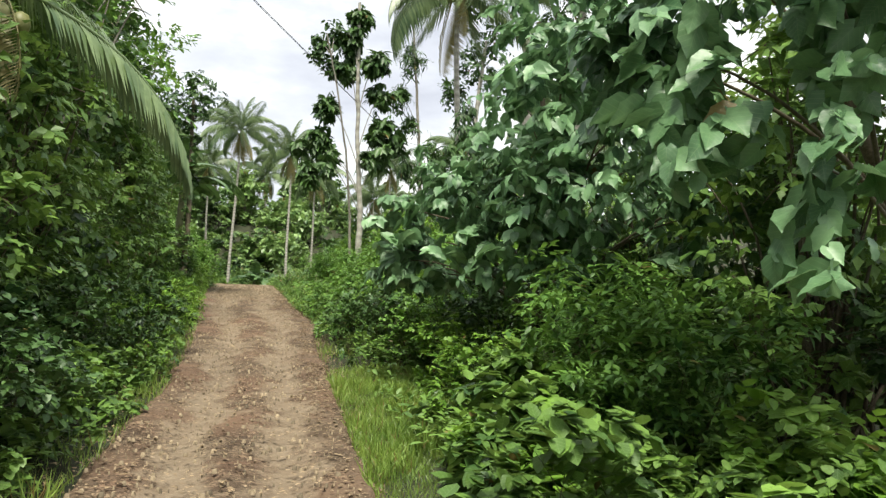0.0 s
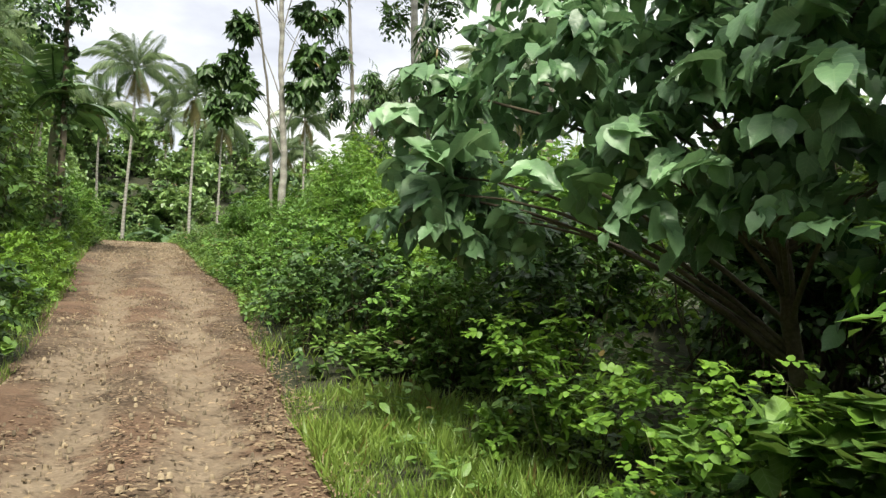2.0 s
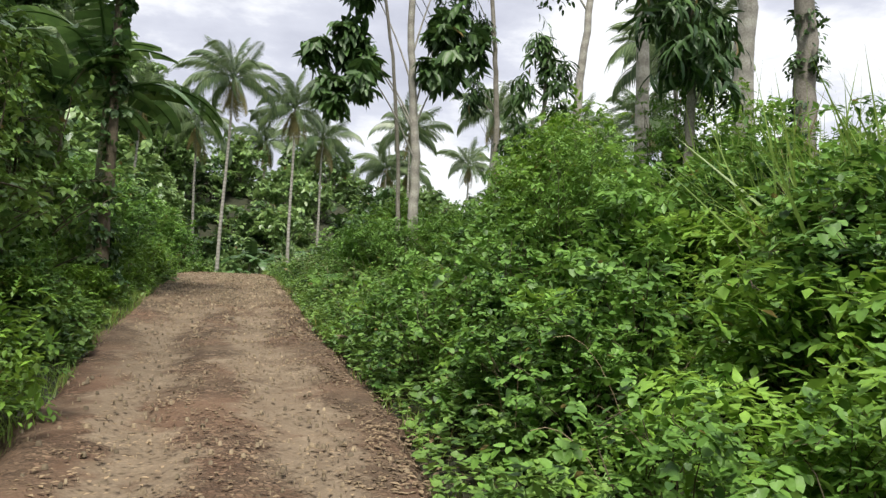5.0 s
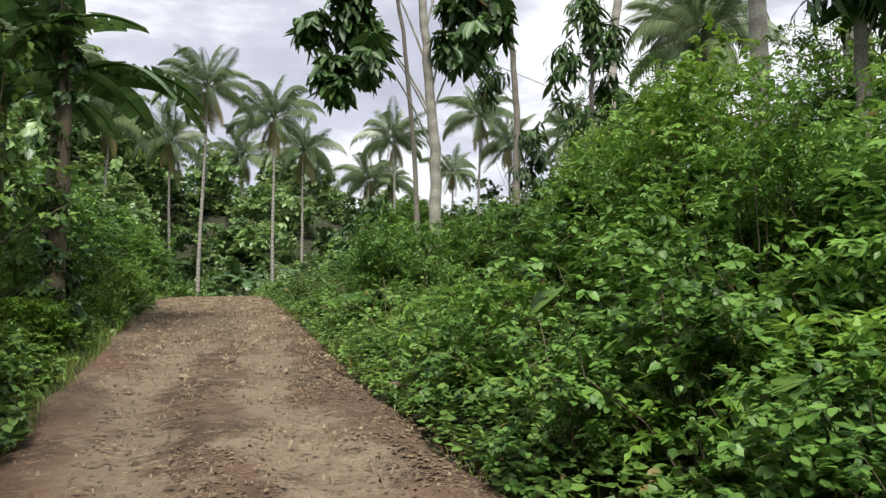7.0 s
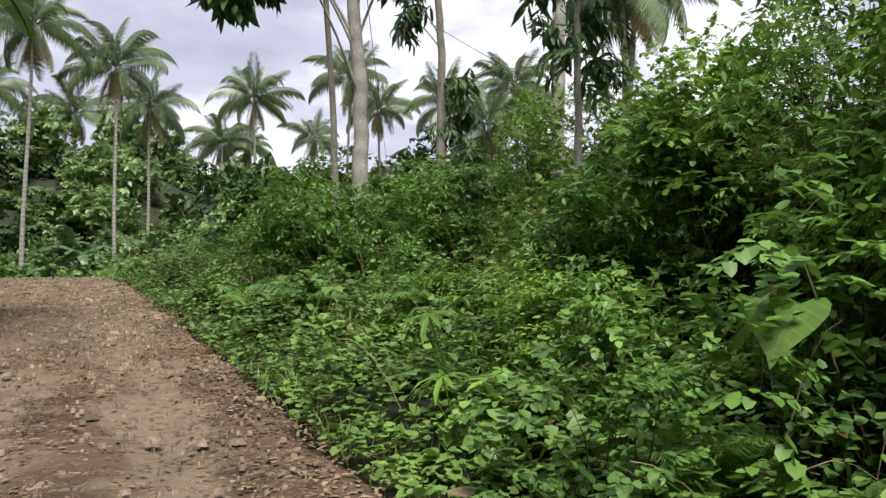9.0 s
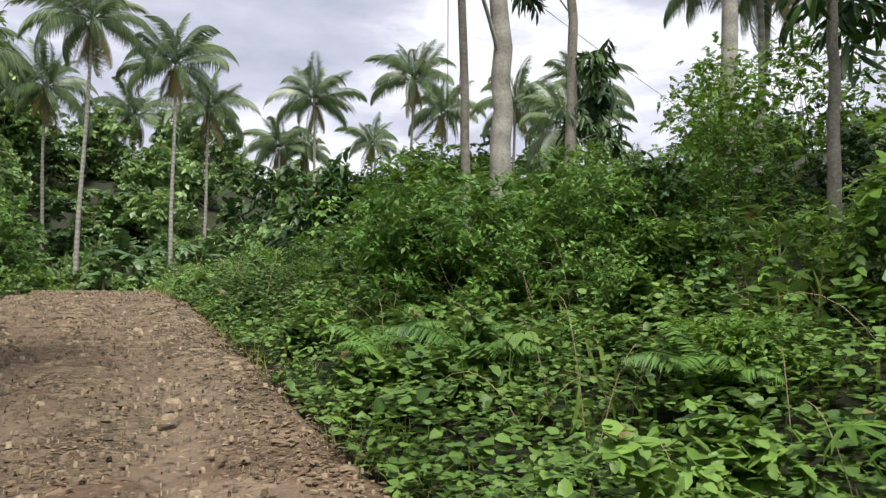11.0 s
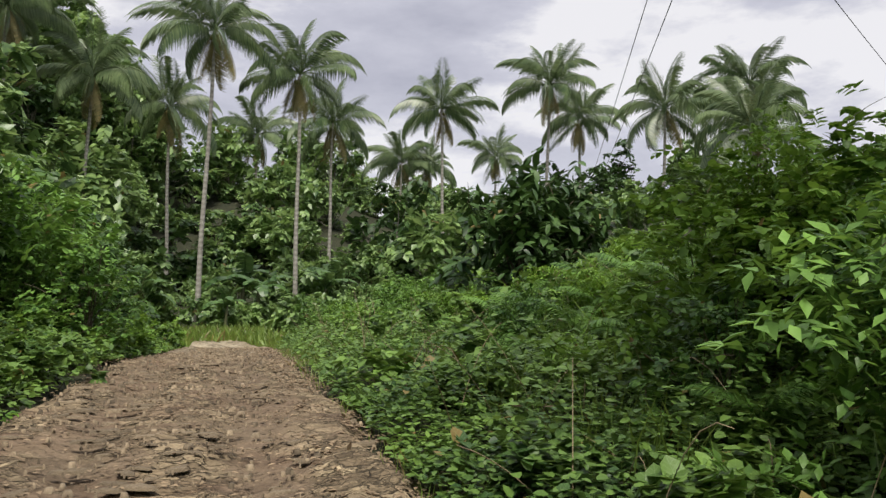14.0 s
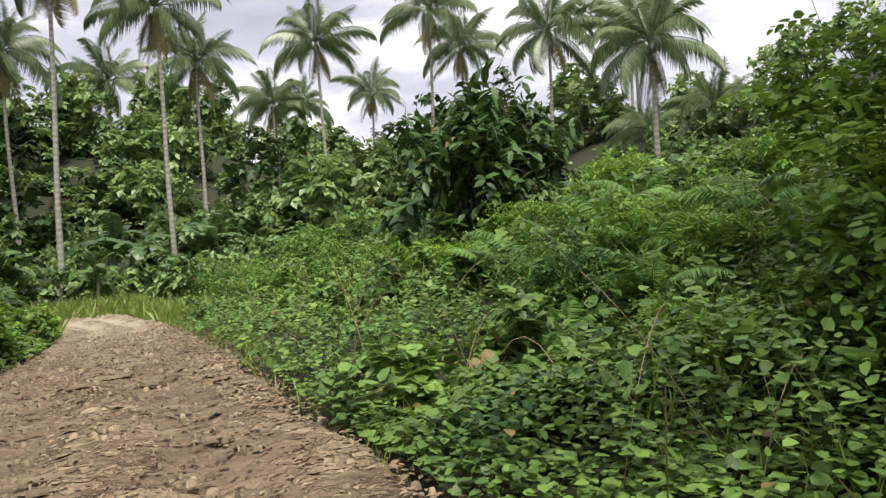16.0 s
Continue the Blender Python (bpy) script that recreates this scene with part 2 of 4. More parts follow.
    high = sums("MULTIPLY_ADD", sums("MULTIPLY", loose, sums("MULTIPLY", ga, gb)), 0.5, sums("MULTIPLY", grain, 0.3))
    high = sums("MULTIPLY_ADD", sums("MULTIPLY", broken, sums("MULTIPLY", sums("ADD", pa, 0.4), pb)), 0.9, high)
    bp = n.new("ShaderNodeBump")
    bp.inputs["Strength"].default_value, bp.inputs["Distance"].default_value = 1.0, 0.035
    l.new(high, bp.inputs["Height"])
    l.new(bp.outputs["Normal"], b.inputs["Normal"])
    return m


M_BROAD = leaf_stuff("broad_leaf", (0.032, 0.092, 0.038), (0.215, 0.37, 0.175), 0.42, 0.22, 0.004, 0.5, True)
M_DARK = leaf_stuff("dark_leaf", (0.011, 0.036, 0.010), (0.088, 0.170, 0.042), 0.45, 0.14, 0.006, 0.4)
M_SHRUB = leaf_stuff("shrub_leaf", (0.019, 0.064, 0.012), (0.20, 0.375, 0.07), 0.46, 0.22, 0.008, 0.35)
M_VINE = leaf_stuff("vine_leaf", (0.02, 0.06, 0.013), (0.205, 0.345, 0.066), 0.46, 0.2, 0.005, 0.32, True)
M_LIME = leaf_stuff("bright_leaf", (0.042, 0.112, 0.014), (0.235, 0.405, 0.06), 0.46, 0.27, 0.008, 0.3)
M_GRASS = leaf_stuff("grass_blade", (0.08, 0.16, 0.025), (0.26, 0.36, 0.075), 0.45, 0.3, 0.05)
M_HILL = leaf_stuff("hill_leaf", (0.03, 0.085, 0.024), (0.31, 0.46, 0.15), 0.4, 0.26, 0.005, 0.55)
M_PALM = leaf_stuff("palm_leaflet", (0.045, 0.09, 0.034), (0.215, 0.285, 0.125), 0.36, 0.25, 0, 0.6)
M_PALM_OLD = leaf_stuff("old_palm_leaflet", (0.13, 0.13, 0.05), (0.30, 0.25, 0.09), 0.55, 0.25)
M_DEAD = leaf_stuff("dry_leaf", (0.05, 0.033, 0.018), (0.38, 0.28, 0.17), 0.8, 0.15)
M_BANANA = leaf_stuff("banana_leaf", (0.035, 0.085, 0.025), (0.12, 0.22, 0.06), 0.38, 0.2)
M_BARK = rough_stuff("grey_bark", ((0.10, 0.085, 0.065), (0.22, 0.20, 0.165), (0.34, 0.32, 0.28)), 3, 0.9, 0.5, 0.03, 30)
M_PALE = rough_stuff("pale_bark", ((0.22, 0.20, 0.165), (0.38, 0.36, 0.31), (0.52, 0.50, 0.45)), 2.5, 0.85, 0.5, 0.03, 26, 0.8)
M_PALMBARK = rough_stuff("palm_bark", ((0.22, 0.20, 0.17), (0.38, 0.36, 0.31), (0.52, 0.50, 0.45)), 3, 0.9, 0.5, 0.03, 26, 1.1)
M_STEM = rough_stuff("green_stem", ((0.05, 0.06, 0.025), (0.11, 0.12, 0.05), (0.16, 0.15, 0.08)), 6, 0.7, 0.3, 0.01, 50)
M_TWIG = rough_stuff("brown_twig", ((0.05, 0.04, 0.025), (0.10, 0.08, 0.05), (0.17, 0.14, 0.10)), 6, 0.85, 0.3, 0.01, 50)
# earth colour lowered to near black to carry the shade between the plants
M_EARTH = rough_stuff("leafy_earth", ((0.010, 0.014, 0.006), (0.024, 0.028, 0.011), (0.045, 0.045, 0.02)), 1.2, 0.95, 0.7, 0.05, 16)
M_ROAD = road_stuff("dirt_road")
M_SLAB = rough_stuff("flat_road_stone", ((0.13, 0.098, 0.06), (0.22, 0.17, 0.108), (0.33, 0.26, 0.17)), 5, 0.9, 0.7, 0.03, 30)
own = M_SLAB.node_tree.nodes.new("ShaderNodeObjectInfo")
each = M_SLAB.node_tree.nodes.new("ShaderNodeMapRange")
tint = M_SLAB.node_tree.nodes.new("ShaderNodeHueSaturation")
base = M_SLAB.node_tree.nodes["Principled BSDF"].inputs["Base Color"]
each.inputs["To Min"].default_value, each.inputs["To Max"].default_value = 0.75, 1.2
M_SLAB.node_tree.links.new(own.outputs["Random"], each.inputs["Value"])
M_SLAB.node_tree.links.new(each.outputs["Result"], tint.inputs["Value"])
M_SLAB.node_tree.links.new(base.links[0].from_socket, tint.inputs["Color"])
M_SLAB.node_tree.links.new(tint.outputs["Color"], base)
M_STONE = rough_stuff("road_stone", ((0.11, 0.082, 0.052), (0.20, 0.155, 0.10), (0.32, 0.255, 0.17)), 3, 0.9, 0.6, 0.02, 30, pieces=True)
M_STRAW = rough_stuff("dry_stem", ((0.14, 0.10, 0.06), (0.26, 0.20, 0.12), (0.38, 0.31, 0.20)), 4, 0.85, 0.3, 0.01, 50)
M_CABLE = rough_stuff("black_cable", ((0.02, 0.02, 0.02), (0.03, 0.03, 0.03)), 3, 0.6, 0.1, 0.001, 30)
M_NUT = rough_stuff("green_coconut", ((0.10, 0.12, 0.03), (0.20, 0.19, 0.06)), 3, 0.5, 0.2, 0.01, 20)

# ---- shape helpers ----
rng = np.random.default_rng(7)


def unit(v):
    return v / np.maximum(np.linalg.norm(v, axis=-1, keepdims=True), 1e-9)


def raw_mesh(name, verts, tris, material, smooth=False, uv=None):
    """A mesh from arrays of places and triangles."""
    me = bpy.data.meshes.new(name)
    verts, tris = np.asarray(verts, np.float32), np.asarray(tris, np.int32)
    me.vertices.add(len(verts))
    me.vertices.foreach_set("co", verts.ravel())
    me.loops.add(tris.size)
    me.loops.foreach_set("vertex_index", tris.ravel())
    me.polygons.add(len(tris))
    me.polygons.foreach_set("loop_start", np.arange(0, tris.size, 3, dtype=np.int32))
    me.polygons.foreach_set("loop_total", np.full(len(tris), 3, np.int32))
    if smooth:
        me.polygons.foreach_set("use_smooth", np.ones(len(tris), bool))
    me.update(calc_edges=True)
    if uv is not None:
        me.uv_layers.new(name="leaf").data.foreach_set("uv", np.asarray(uv, np.float32)[tris.ravel()].ravel())
    me.materials.append(material)
    return me


def part(name, me, parent, label=""):
    ob = new(name, me)
    ob.parent = parent
    return tagged(ob, label)


# length, width, lift of each point, and triangles
HEART = (((0, 0, 0), (.35, 0, -.02), (.72, 0, -.07), (1.08, 0, -.22),
          (-.12, .14, .02), (-.1, .30, .05), (.08, .43, .07), (.3, .46, .05), (.52, .38, .0), (.74, .22, -.07), (.92, .08, -.14),
          (-.12, -.14, .02), (-.1, -.30, .05), (.08, -.43, .07), (.3, -.46, .05), (.52, -.38, .0), (.74, -.22, -.07), (.92, -.08, -.14)),
         ((0, 5, 4), (0, 6, 5), (0, 1, 6), (1, 7, 6), (1, 8, 7), (1, 2, 8), (2, 9, 8), (2, 10, 9), (2, 3, 10),
          (0, 11, 12), (0, 12, 13), (0, 13, 1), (1, 13, 14), (1, 14, 15), (1, 15, 2), (2, 15, 16), (2, 16, 17), (2, 17, 3)))
NARROW = (((0, 0, 0), (1, 0, -.12), (.22, .19, .05), (.62, .17, .0), (.22, -.19, .05), (.62, -.17, .0)), ((0, 1, 3), (0, 3, 2), (0, 5, 1), (0, 4, 5)))


def blade(widths, back, fold, curl):
    """A leaf blade of five points across, heart-shaped at its foot, folded along the rib and curled at the tip."""
    n = len(widths)
    pts, tris = [], []
    for i, w in enumerate(widths):
        u = i / (n - 1)
        for k in (-1, -0.5, 0, 0.5, 1):
            pts.append((u * 1.08 - back * abs(k) * (1 - u) ** 2, k * w, fold * abs(k) * w - curl * u * u + 0.025 * math.sin(i * 2.3 + k * 3) * abs(k)))
        if i:
            for c in range(4):
                a, d = (i - 1) * 5 + c, i * 5 + c
                tris += [(a, d, d + 1), (a, d + 1, a + 1)]
    return tuple(pts), tuple(tris)


LOBED = blade((.16, .36, .45, .46, .42, .40, .27, .17, .08, .0), 0.22, 0.3, 0.2)
OVATE = (((0, 0, 0), (.5, 0, .0), (1, 0, -.12), (.25, .2, .06), (.62, .21, .02), (.25, -.2, .06), (.62, -.21, .02)),
         ((0, 1, 3), (1, 4, 3), (1, 2, 4), (0, 5, 1), (1, 5, 6), (1, 6, 2)))
SMALL = (((0, 0, 0), (1, 0, -.08), (.45, .24, .05), (.45, -.24, .05)), ((0, 1, 2), (0, 3, 1)))
WIDE = (((0, 0, 0), (1, 0, -.1), (.4, .33, .06), (.4, -.33, .06)), SMALL[1])
ROUND = (((0, 0, 0), (.95, 0, -.1), (.2, .38, .07), (.65, .3, .0), (.2, -.38, .07), (.65, -.3, .0)), ((0, 1, 3), (0, 3, 2), (0, 5, 1), (0, 4, 5)))
LONG = (((0, 0, 0), (.5, 0, .03), (1, 0, -.2), (.3, .09, .05), (.7, .08, -.02), (.3, -.09, .05), (.7, -.08, -.02)), OVATE[1])
LEAFLET = (((0, 0, 0), (.4, .115, .03), (.4, -.115, .03), (1, 0, -.22)), ((0, 2, 1), (1, 2, 3)))
BLADE = (((0, .016, 0), (0, -.016, 0), (.55, .012, 0), (.55, -.012, 0), (1, 0, -.22)), ((0, 1, 3), (0, 3, 2), (2, 3, 4)))


def leaf_mesh(name, shape, places, ways, ups, sizes, material):
    """Many leaves in one mesh, each at its place, pointing its way."""
    pts, tris = np.array(shape[0], float), np.array(shape[1])
    d = unit(ways)
    s = unit(np.cross(ups, d) + 1e-6)
    n = np.cross(d, s)
    k = len(places)
    v = places[:, None] + sizes[:, None, None] * (pts[None, :, 0:1] * d[:, None] + pts[None, :, 1:2] * s[:, None] + pts[None, :, 2:3] * n[:, None])
    f = tris[None] + (np.arange(k) * len(pts))[:, None, None]
    return raw_mesh(name, v.reshape(-1, 3), f.reshape(-1, 3), material, shape in (HEART, ROUND, LOBED), np.tile(pts[:, :2], (k, 1)))


def tube_arrays(line, radii, sides=6):
    line, radii = np.asarray(line, float), np.asarray(radii, float)
    way = unit(np.gradient(line, axis=0))
    ref = np.where(np.abs(way[:, 2:3]) > 0.9, [[1.0, 0, 0]], [[0, 0, 1.0]])
    a = unit(np.cross(way, ref))
    b = np.cross(way, a)
    ang = np.linspace(0, 2 * math.pi, sides, endpoint=False)
    v = line[:, None] + radii[:, None, None] * (np.cos(ang)[None, :, None] * a[:, None] + np.sin(ang)[None, :, None] * b[:, None])
    f = []
    for i in range(len(line) - 1):
        for j in range(sides):
            p, q = i * sides + j, i * sides + (j + 1) % sides
            f += [(p, q, q + sides), (p, q + sides, p + sides)]
    return v.reshape(-1, 3), np.array(f)


def tube_mesh(name, tubes, material, sides=6):
    vs, fs, base = [], [], 0
    for line, radii in tubes:
        v, f = tube_arrays(line, radii, sides)
        vs.append(v), fs.append(f + base)
        base += len(v)
    return raw_mesh(name, np.concatenate(vs), np.concatenate(fs), material, True)


def bend(a, b, sag, n=6):
    """A curved line from a to b that rises by sag in its middle."""
    t = np.linspace(0, 1, n)[:, None]
    return np.asarray(a, float) * (1 - t) + np.asarray(b, float) * t + np.array([0, 0, sag]) * (4 * t * (1 - t))


def ground_z(x, y):
    """Height of the ground: the road's profile, the bank beside it, the far hills."""
    x, y = np.asarray(x, float), np.asarray(y, float)
    z = np.interp(y, (-40, 0, 5, 10, 16, 19, 24, 27.5, 30.7, 35.2, 39.5, 45, 57, 75, 120), (-1, 0, .12, .42, .88, 1.06, 1.45, 1.75, 2.04, 2.40, 2.52, 2.3, 1.55, 1.4, 2.5))
    ramp = lambda v, a, b: np.clip((v - a) / (b - a), 0, 1) ** 2 * (3 - 2 * np.clip((v - a) / (b - a), 0, 1))
    z = z + 1.2 * ramp(x, 1.7, 7.5) * ramp(y, 8, 22) + 0.5 * ramp(-x, 1.8, 4) * (1 - ramp(y, 40, 55))
    z = z + 26 * ramp(-x, 3, 30) * ramp(y, 48, 82) + 6 * ramp(-x, 4, 22) * (1 - ramp(y, 48, 82))
    z = z + 14 * ramp(y, 78, 125) * (1 - 0.75 * ramp(x, 2, 32)) + 9 * ramp(x, 12, 45) * ramp(y, 18, 45)
    return z

# ---- ground and road ----
ROAD_Y = (-40, 0, 6, 10, 15, 19, 24, 30, 35, 39, 44, 50, 56, 64)
ROAD_L = (-1.2, -1.2, -1.15, -0.95, -1.0, -1.2, -1.48, -1.6, -1.6, -1.45, -1.0, -1.15, -1.5, -3.4)
ROAD_R = (0.9, 0.9, 0.93, 1.1, 1.25, 1.55, 1.3, 1.15, 0.92, 0.73, 0.72, 0.85, 0.95, -0.3)


def road_edges(y):
    return np.interp(y, ROAD_Y, ROAD_L), np.interp(y, ROAD_Y, ROAD_R)


def grid_mesh(name, xs, ys, zs, material, uv=None):
    """Sheet over a grid: xs and zs are tables of rows by columns, ys one value a row."""
    rows, cols = zs.shape
    v = np.stack([xs, np.repeat(ys[:, None], cols, 1), zs], -1).reshape(-1, 3)
    i = (np.arange(rows - 1)[:, None] * cols + np.arange(cols - 1)[None]).ravel()
    f = np.concatenate([np.stack([i, i + 1, i + cols + 1], -1), np.stack([i, i + cols + 1, i + cols], -1)])
    return raw_mesh(name, v, f, material, True, uv)


def bumps(x, y, scale, seed=0.0):
    return np.array([noise.noise(Vector((a * scale, b * scale, seed))) for a, b in zip(np.ravel(x), np.ravel(y))]).reshape(np.shape(x))


gx = np.concatenate([[-900, -500, -300, -200, -140], np.arange(-100, -12, 4.0), np.arange(-12, 12, 0.5), np.arange(12, 100, 4.0), [140, 200, 300, 500, 900]])
gy = np.concatenate([[-900, -500, -250, -120, -60, -40], np.arange(-30, -4, 3.0), np.arange(-4, 60, 0.5), np.arange(60, 180, 4.0), [220, 300, 500, 900, 1800]])
GX, GY = np.meshgrid(gx, gy)
GZ = ground_z(GX, GY)
el, er = road_edges(GY)
inside = (GX > el - 0.5) & (GX < er + 0.5) & (GY < 64)
GZ = np.where(inside, GZ - 0.12, GZ + 0.06 * bumps(GX, GY, 0.9) * (np.abs(GX) < 12))
tagged(new("ground", grid_mesh("ground", GX, gy, GZ, M_EARTH)), "leafy earth under the plants beside the road, darkened for the shade between them", "ground", kind="structure")

ry = np.arange(-8, 64, 0.09)
across = np.linspace(-0.14, 1.14, 44)
el, er = road_edges(ry)
wob_l, wob_r = 0.16 * bumps(ry, ry * 0, 0.9, 3.0), 0.16 * bumps(ry, ry * 0, 0.9, 8.0)
el, er = el + wob_l, er + wob_r
RX = el[:, None] + (er - el)[:, None] * across[None]
RY = np.repeat(ry[:, None], len(across), 1)
rut = -0.07 * (np.exp(-((across - 0.29) / 0.1) ** 2) + np.exp(-((across - 0.71) / 0.1) ** 2))
edge = -0.28 * np.clip(np.abs(across - 0.5) - 0.5, 0, 1) / 0.14
stony = np.clip((RY - 22) / 10, 0.35, 1.0)
RZ = ground_z(np.clip(RX, -1.7, 1.8), RY) + rut[None] + edge[None] + 0.05 * bumps(RX, RY, 0.8, 1.5) + (0.026 * bumps(RX, RY, 3.2, 4.0) + 0.026 * bumps(RX, RY, 8.0, 6.0)) * stony
ROAD = tagged(new("road", grid_mesh("road", RX, ry, RZ, M_ROAD, np.stack([np.repeat(across[None], len(ry), 0), RY], -1).reshape(-1, 2))), "rutted reddish-brown dirt road with loose stones", "dirt road", kind="structure")


def road_z(x, y):
    return ground_z(np.clip(x, -1.7, 1.8), y) + 0.01


# ---- plants: makers ----
def shrub_foliage(name, lobes, n, shape, size, material, droop=0.3, lift=0.8, inner=0.55, seed=1, per=8):
    """Leaves in arching sprays, left and right of a twig, that end on the shells of many blobs (x, y, z, radius)."""
    r = np.random.default_rng(seed)
    lobes = np.array(lobes, float)
    k = n // per
    w = lobes[:, 3] ** 2
    pick = r.choice(len(lobes), k, p=w / w.sum())
    out = unit(r.normal(size=(k, 3)) + [0, 0, 0.35])
    rad = lobes[pick, 3]
    length = np.minimum(0.45 * size * per, 1.2 * rad) * (0.7 + 0.5 * r.random(k))
    tip = lobes[pick, :3] + out * (rad * (inner + (1.15 - inner) * r.random(k) ** 0.5))[:, None]
    way = unit(out * [1, 1, 0.5] + r.normal(size=(k, 3)) * 0.4 + [0, 0, 0.3])
    t = ((np.arange(per) + 0.5) / per)[None, :, None]
    down = np.array([0, 0, -1.0])
    p = (tip - way * length[:, None])[:, None] + way[:, None] * length[:, None, None] * t + down * length[:, None, None] * (0.3 + 0.3 * droop) * t ** 2
    run = way[:, None] + down * (0.5 + 0.5 * droop) * t
    side = unit(np.cross(way, [0, 0, 1.0]) + r.normal(size=(k, 3)) * 0.3)
    sign = np.where(np.arange(per) % 2, 1.0, -1.0) * np.where(np.arange(per) == per - 1, 0.1, 1.0)
    ways = run * 0.6 + side[:, None] * sign[None, :, None] * 0.85 + down * droop * 0.6 + r.normal(size=(k, per, 3)) * 0.25
    ups = np.array([0, 0, lift + 0.3]) + out[:, None] * (0.4 + 0.5 * droop) + r.normal(size=(k, per, 3)) * 0.3
    sizes = size * (0.75 + 0.5 * np.sin(2.6 * t[..., 0] + 0.4)) * (0.75 + 0.5 * r.random((k, 1))) * (0.85 + 0.3 * r.random((k, per)))
    p, ways, ups, sizes = p.reshape(-1, 3), ways.reshape(-1, 3), ups.reshape(-1, 3), sizes.ravel()
    keep = p[:, 2] > 0.02
    return leaf_mesh(name, shape, p[keep], ways[keep], ups[keep], sizes[keep], material)


def dome_lobes(h, rad, count, seed, flat=1.0):
    r = np.random.default_rng(seed)
    lobes = []
    for _ in range(count):
        a, q = r.random() * 2 * math.pi, r.random() ** 0.6
        zz = (0.12 + 0.78 * r.random()) * h
        reach = rad * q * math.sqrt(max(0.05, 1 - (zz / h) ** 2 * 0.8)) * flat
        if h > 7 and zz < 0.5 * h:
            reach *= 0.6
        lobes.append((reach * math.cos(a), reach * math.sin(a), zz, (0.16 + 0.16 * r.random()) * min(h, rad * 1.4)))
    return lobes


def branch_mesh(name, lobes, base_r, material, seed, spread=0.15):
    r = np.random.default_rng(seed)
    tubes = []
    for x, y, z, q in lobes:
        foot = r.normal(size=2) * spread
        line = bend((foot[0], foot[1], -0.1), (x, y, z), 0.12 * z, 6) + np.concatenate([np.zeros((1, 3)), r.normal(size=(5, 3)) * 0.03])
        tubes.append((line[::2] if base_r < 0.01 else line, np.linspace(base_r, base_r * 0.25, 3 if base_r < 0.01 else 6)))
        for _ in range(0 if base_r < 0.01 or base_r > 0.06 else 1):
            tubes.append((bend((x, y, z), np.array((x, y, z)) + unit(r.normal(size=3)) * q, 0.02, 4), np.linspace(base_r * 0.4, base_r * 0.15, 4)))
    return tube_mesh(name, tubes, material, 3)


KINDS = {}


def shrub_kind(key, name, label, category, h, rad, lobes, n, shape, size, material, bark, droop=0.3, lift=0.8, base_r=0.02, seed=1, inner=0.55):
    ob = new(name)
    lb = dome_lobes(h, rad, lobes, seed)
    tagged(part("stem", branch_mesh("stem", lb if base_r in (0.03, 0.014) else lb[::2], base_r, bark, seed), ob), kind="stuff")
    part("foliage", shrub_foliage("foliage", lb, n, shape, size, material, droop, lift, inner, seed), ob)
    tagged(ob, label, category, category + "s along the road")
    KINDS[key] = [ob, False]


def place(key, x, y, scale=1.0, turn=None, z=None, tall=1.0, tilt=0.0):
    ob, used = KINDS[key]
    turn = random.uniform(0, 360) if turn is None else turn
    z = float(ground_z(x, y)) - 0.05 if z is None else z
    m = pose(x, y, z, tilt, 0, turn) @ Matrix.Diagonal((scale, scale, scale * tall, 1))
    if not used:
        ob.matrix_basis = m
        KINDS[key] = [ob, m.to_scale()]
        return ob
    return copy_thing(ob, m @ Matrix.Diagonal((1 / used[0], 1 / used[1], 1 / used[2], 1)))


def frond_mesh(name, length, rise, droop, n, leaflet, material, hang=0.6, seed=1, wide=1.0):
    """A feather frond along +x: a stalk that arches over, leaflets on both sides."""
    r = np.random.default_rng(seed)
    t = np.linspace(0, 1, 12)
    ang = rise - (rise + droop) * t ** 1.3
    step = length / 11
    x, z = np.concatenate([[0], np.cumsum(np.cos(ang[:-1]) * step)]), np.concatenate([[0], np.cumsum(np.sin(ang[:-1]) * step)])
    line = np.stack([x, 0 * x, z], -1)
    v, f = tube_arrays(line, np.linspace(0.035, 0.006, 12) * length / 3.5, 4)
    at = np.linspace(0.14, 0.99, n)
    p = np.stack([np.interp(at, t, x), 0 * at, np.interp(at, t, z)], -1)
    d = unit(np.stack([np.interp(at, t, np.cos(ang)), 0 * at, np.interp(at, t, np.sin(ang))], -1))
    ll = leaflet * (0.35 + 0.75 * np.sin(math.pi * np.clip(at * 0.9 + 0.08, 0, 1))) * (0.85 + 0.3 * r.random(n))
    vs, fs, base = [v], [f], len(v)
    for side in (-1, 1):
        way = d * 0.55 + [0, side, 0] + np.stack([0 * at, 0 * at, -hang - 0.35 * r.random(n)], -1)
        up = np.stack([0 * at, 0.35 * side + 0 * at, 1 + 0 * at], -1)
        pts, tris = np.array(LEAFLET[0]), np.array(LEAFLET[1])
        w = unit(way)
        s = unit(np.cross(up, w))
        nn = np.cross(w, s)
        lv = p[:, None] + ll[:, None, None] * (pts[None, :, 0:1] * w[:, None] + wide * 0.36 * pts[None, :, 1:2] * s[:, None] + 0.9 * pts[None, :, 2:3] * nn[:, None])
        vs.append(lv.reshape(-1, 3))
        fs.append((tris[None] + base + (np.arange(n) * len(pts))[:, None, None]).reshape(-1, 3))
        base += lv.shape[0] * len(pts)
    return raw_mesh(name, np.concatenate(vs), np.concatenate(fs), material)


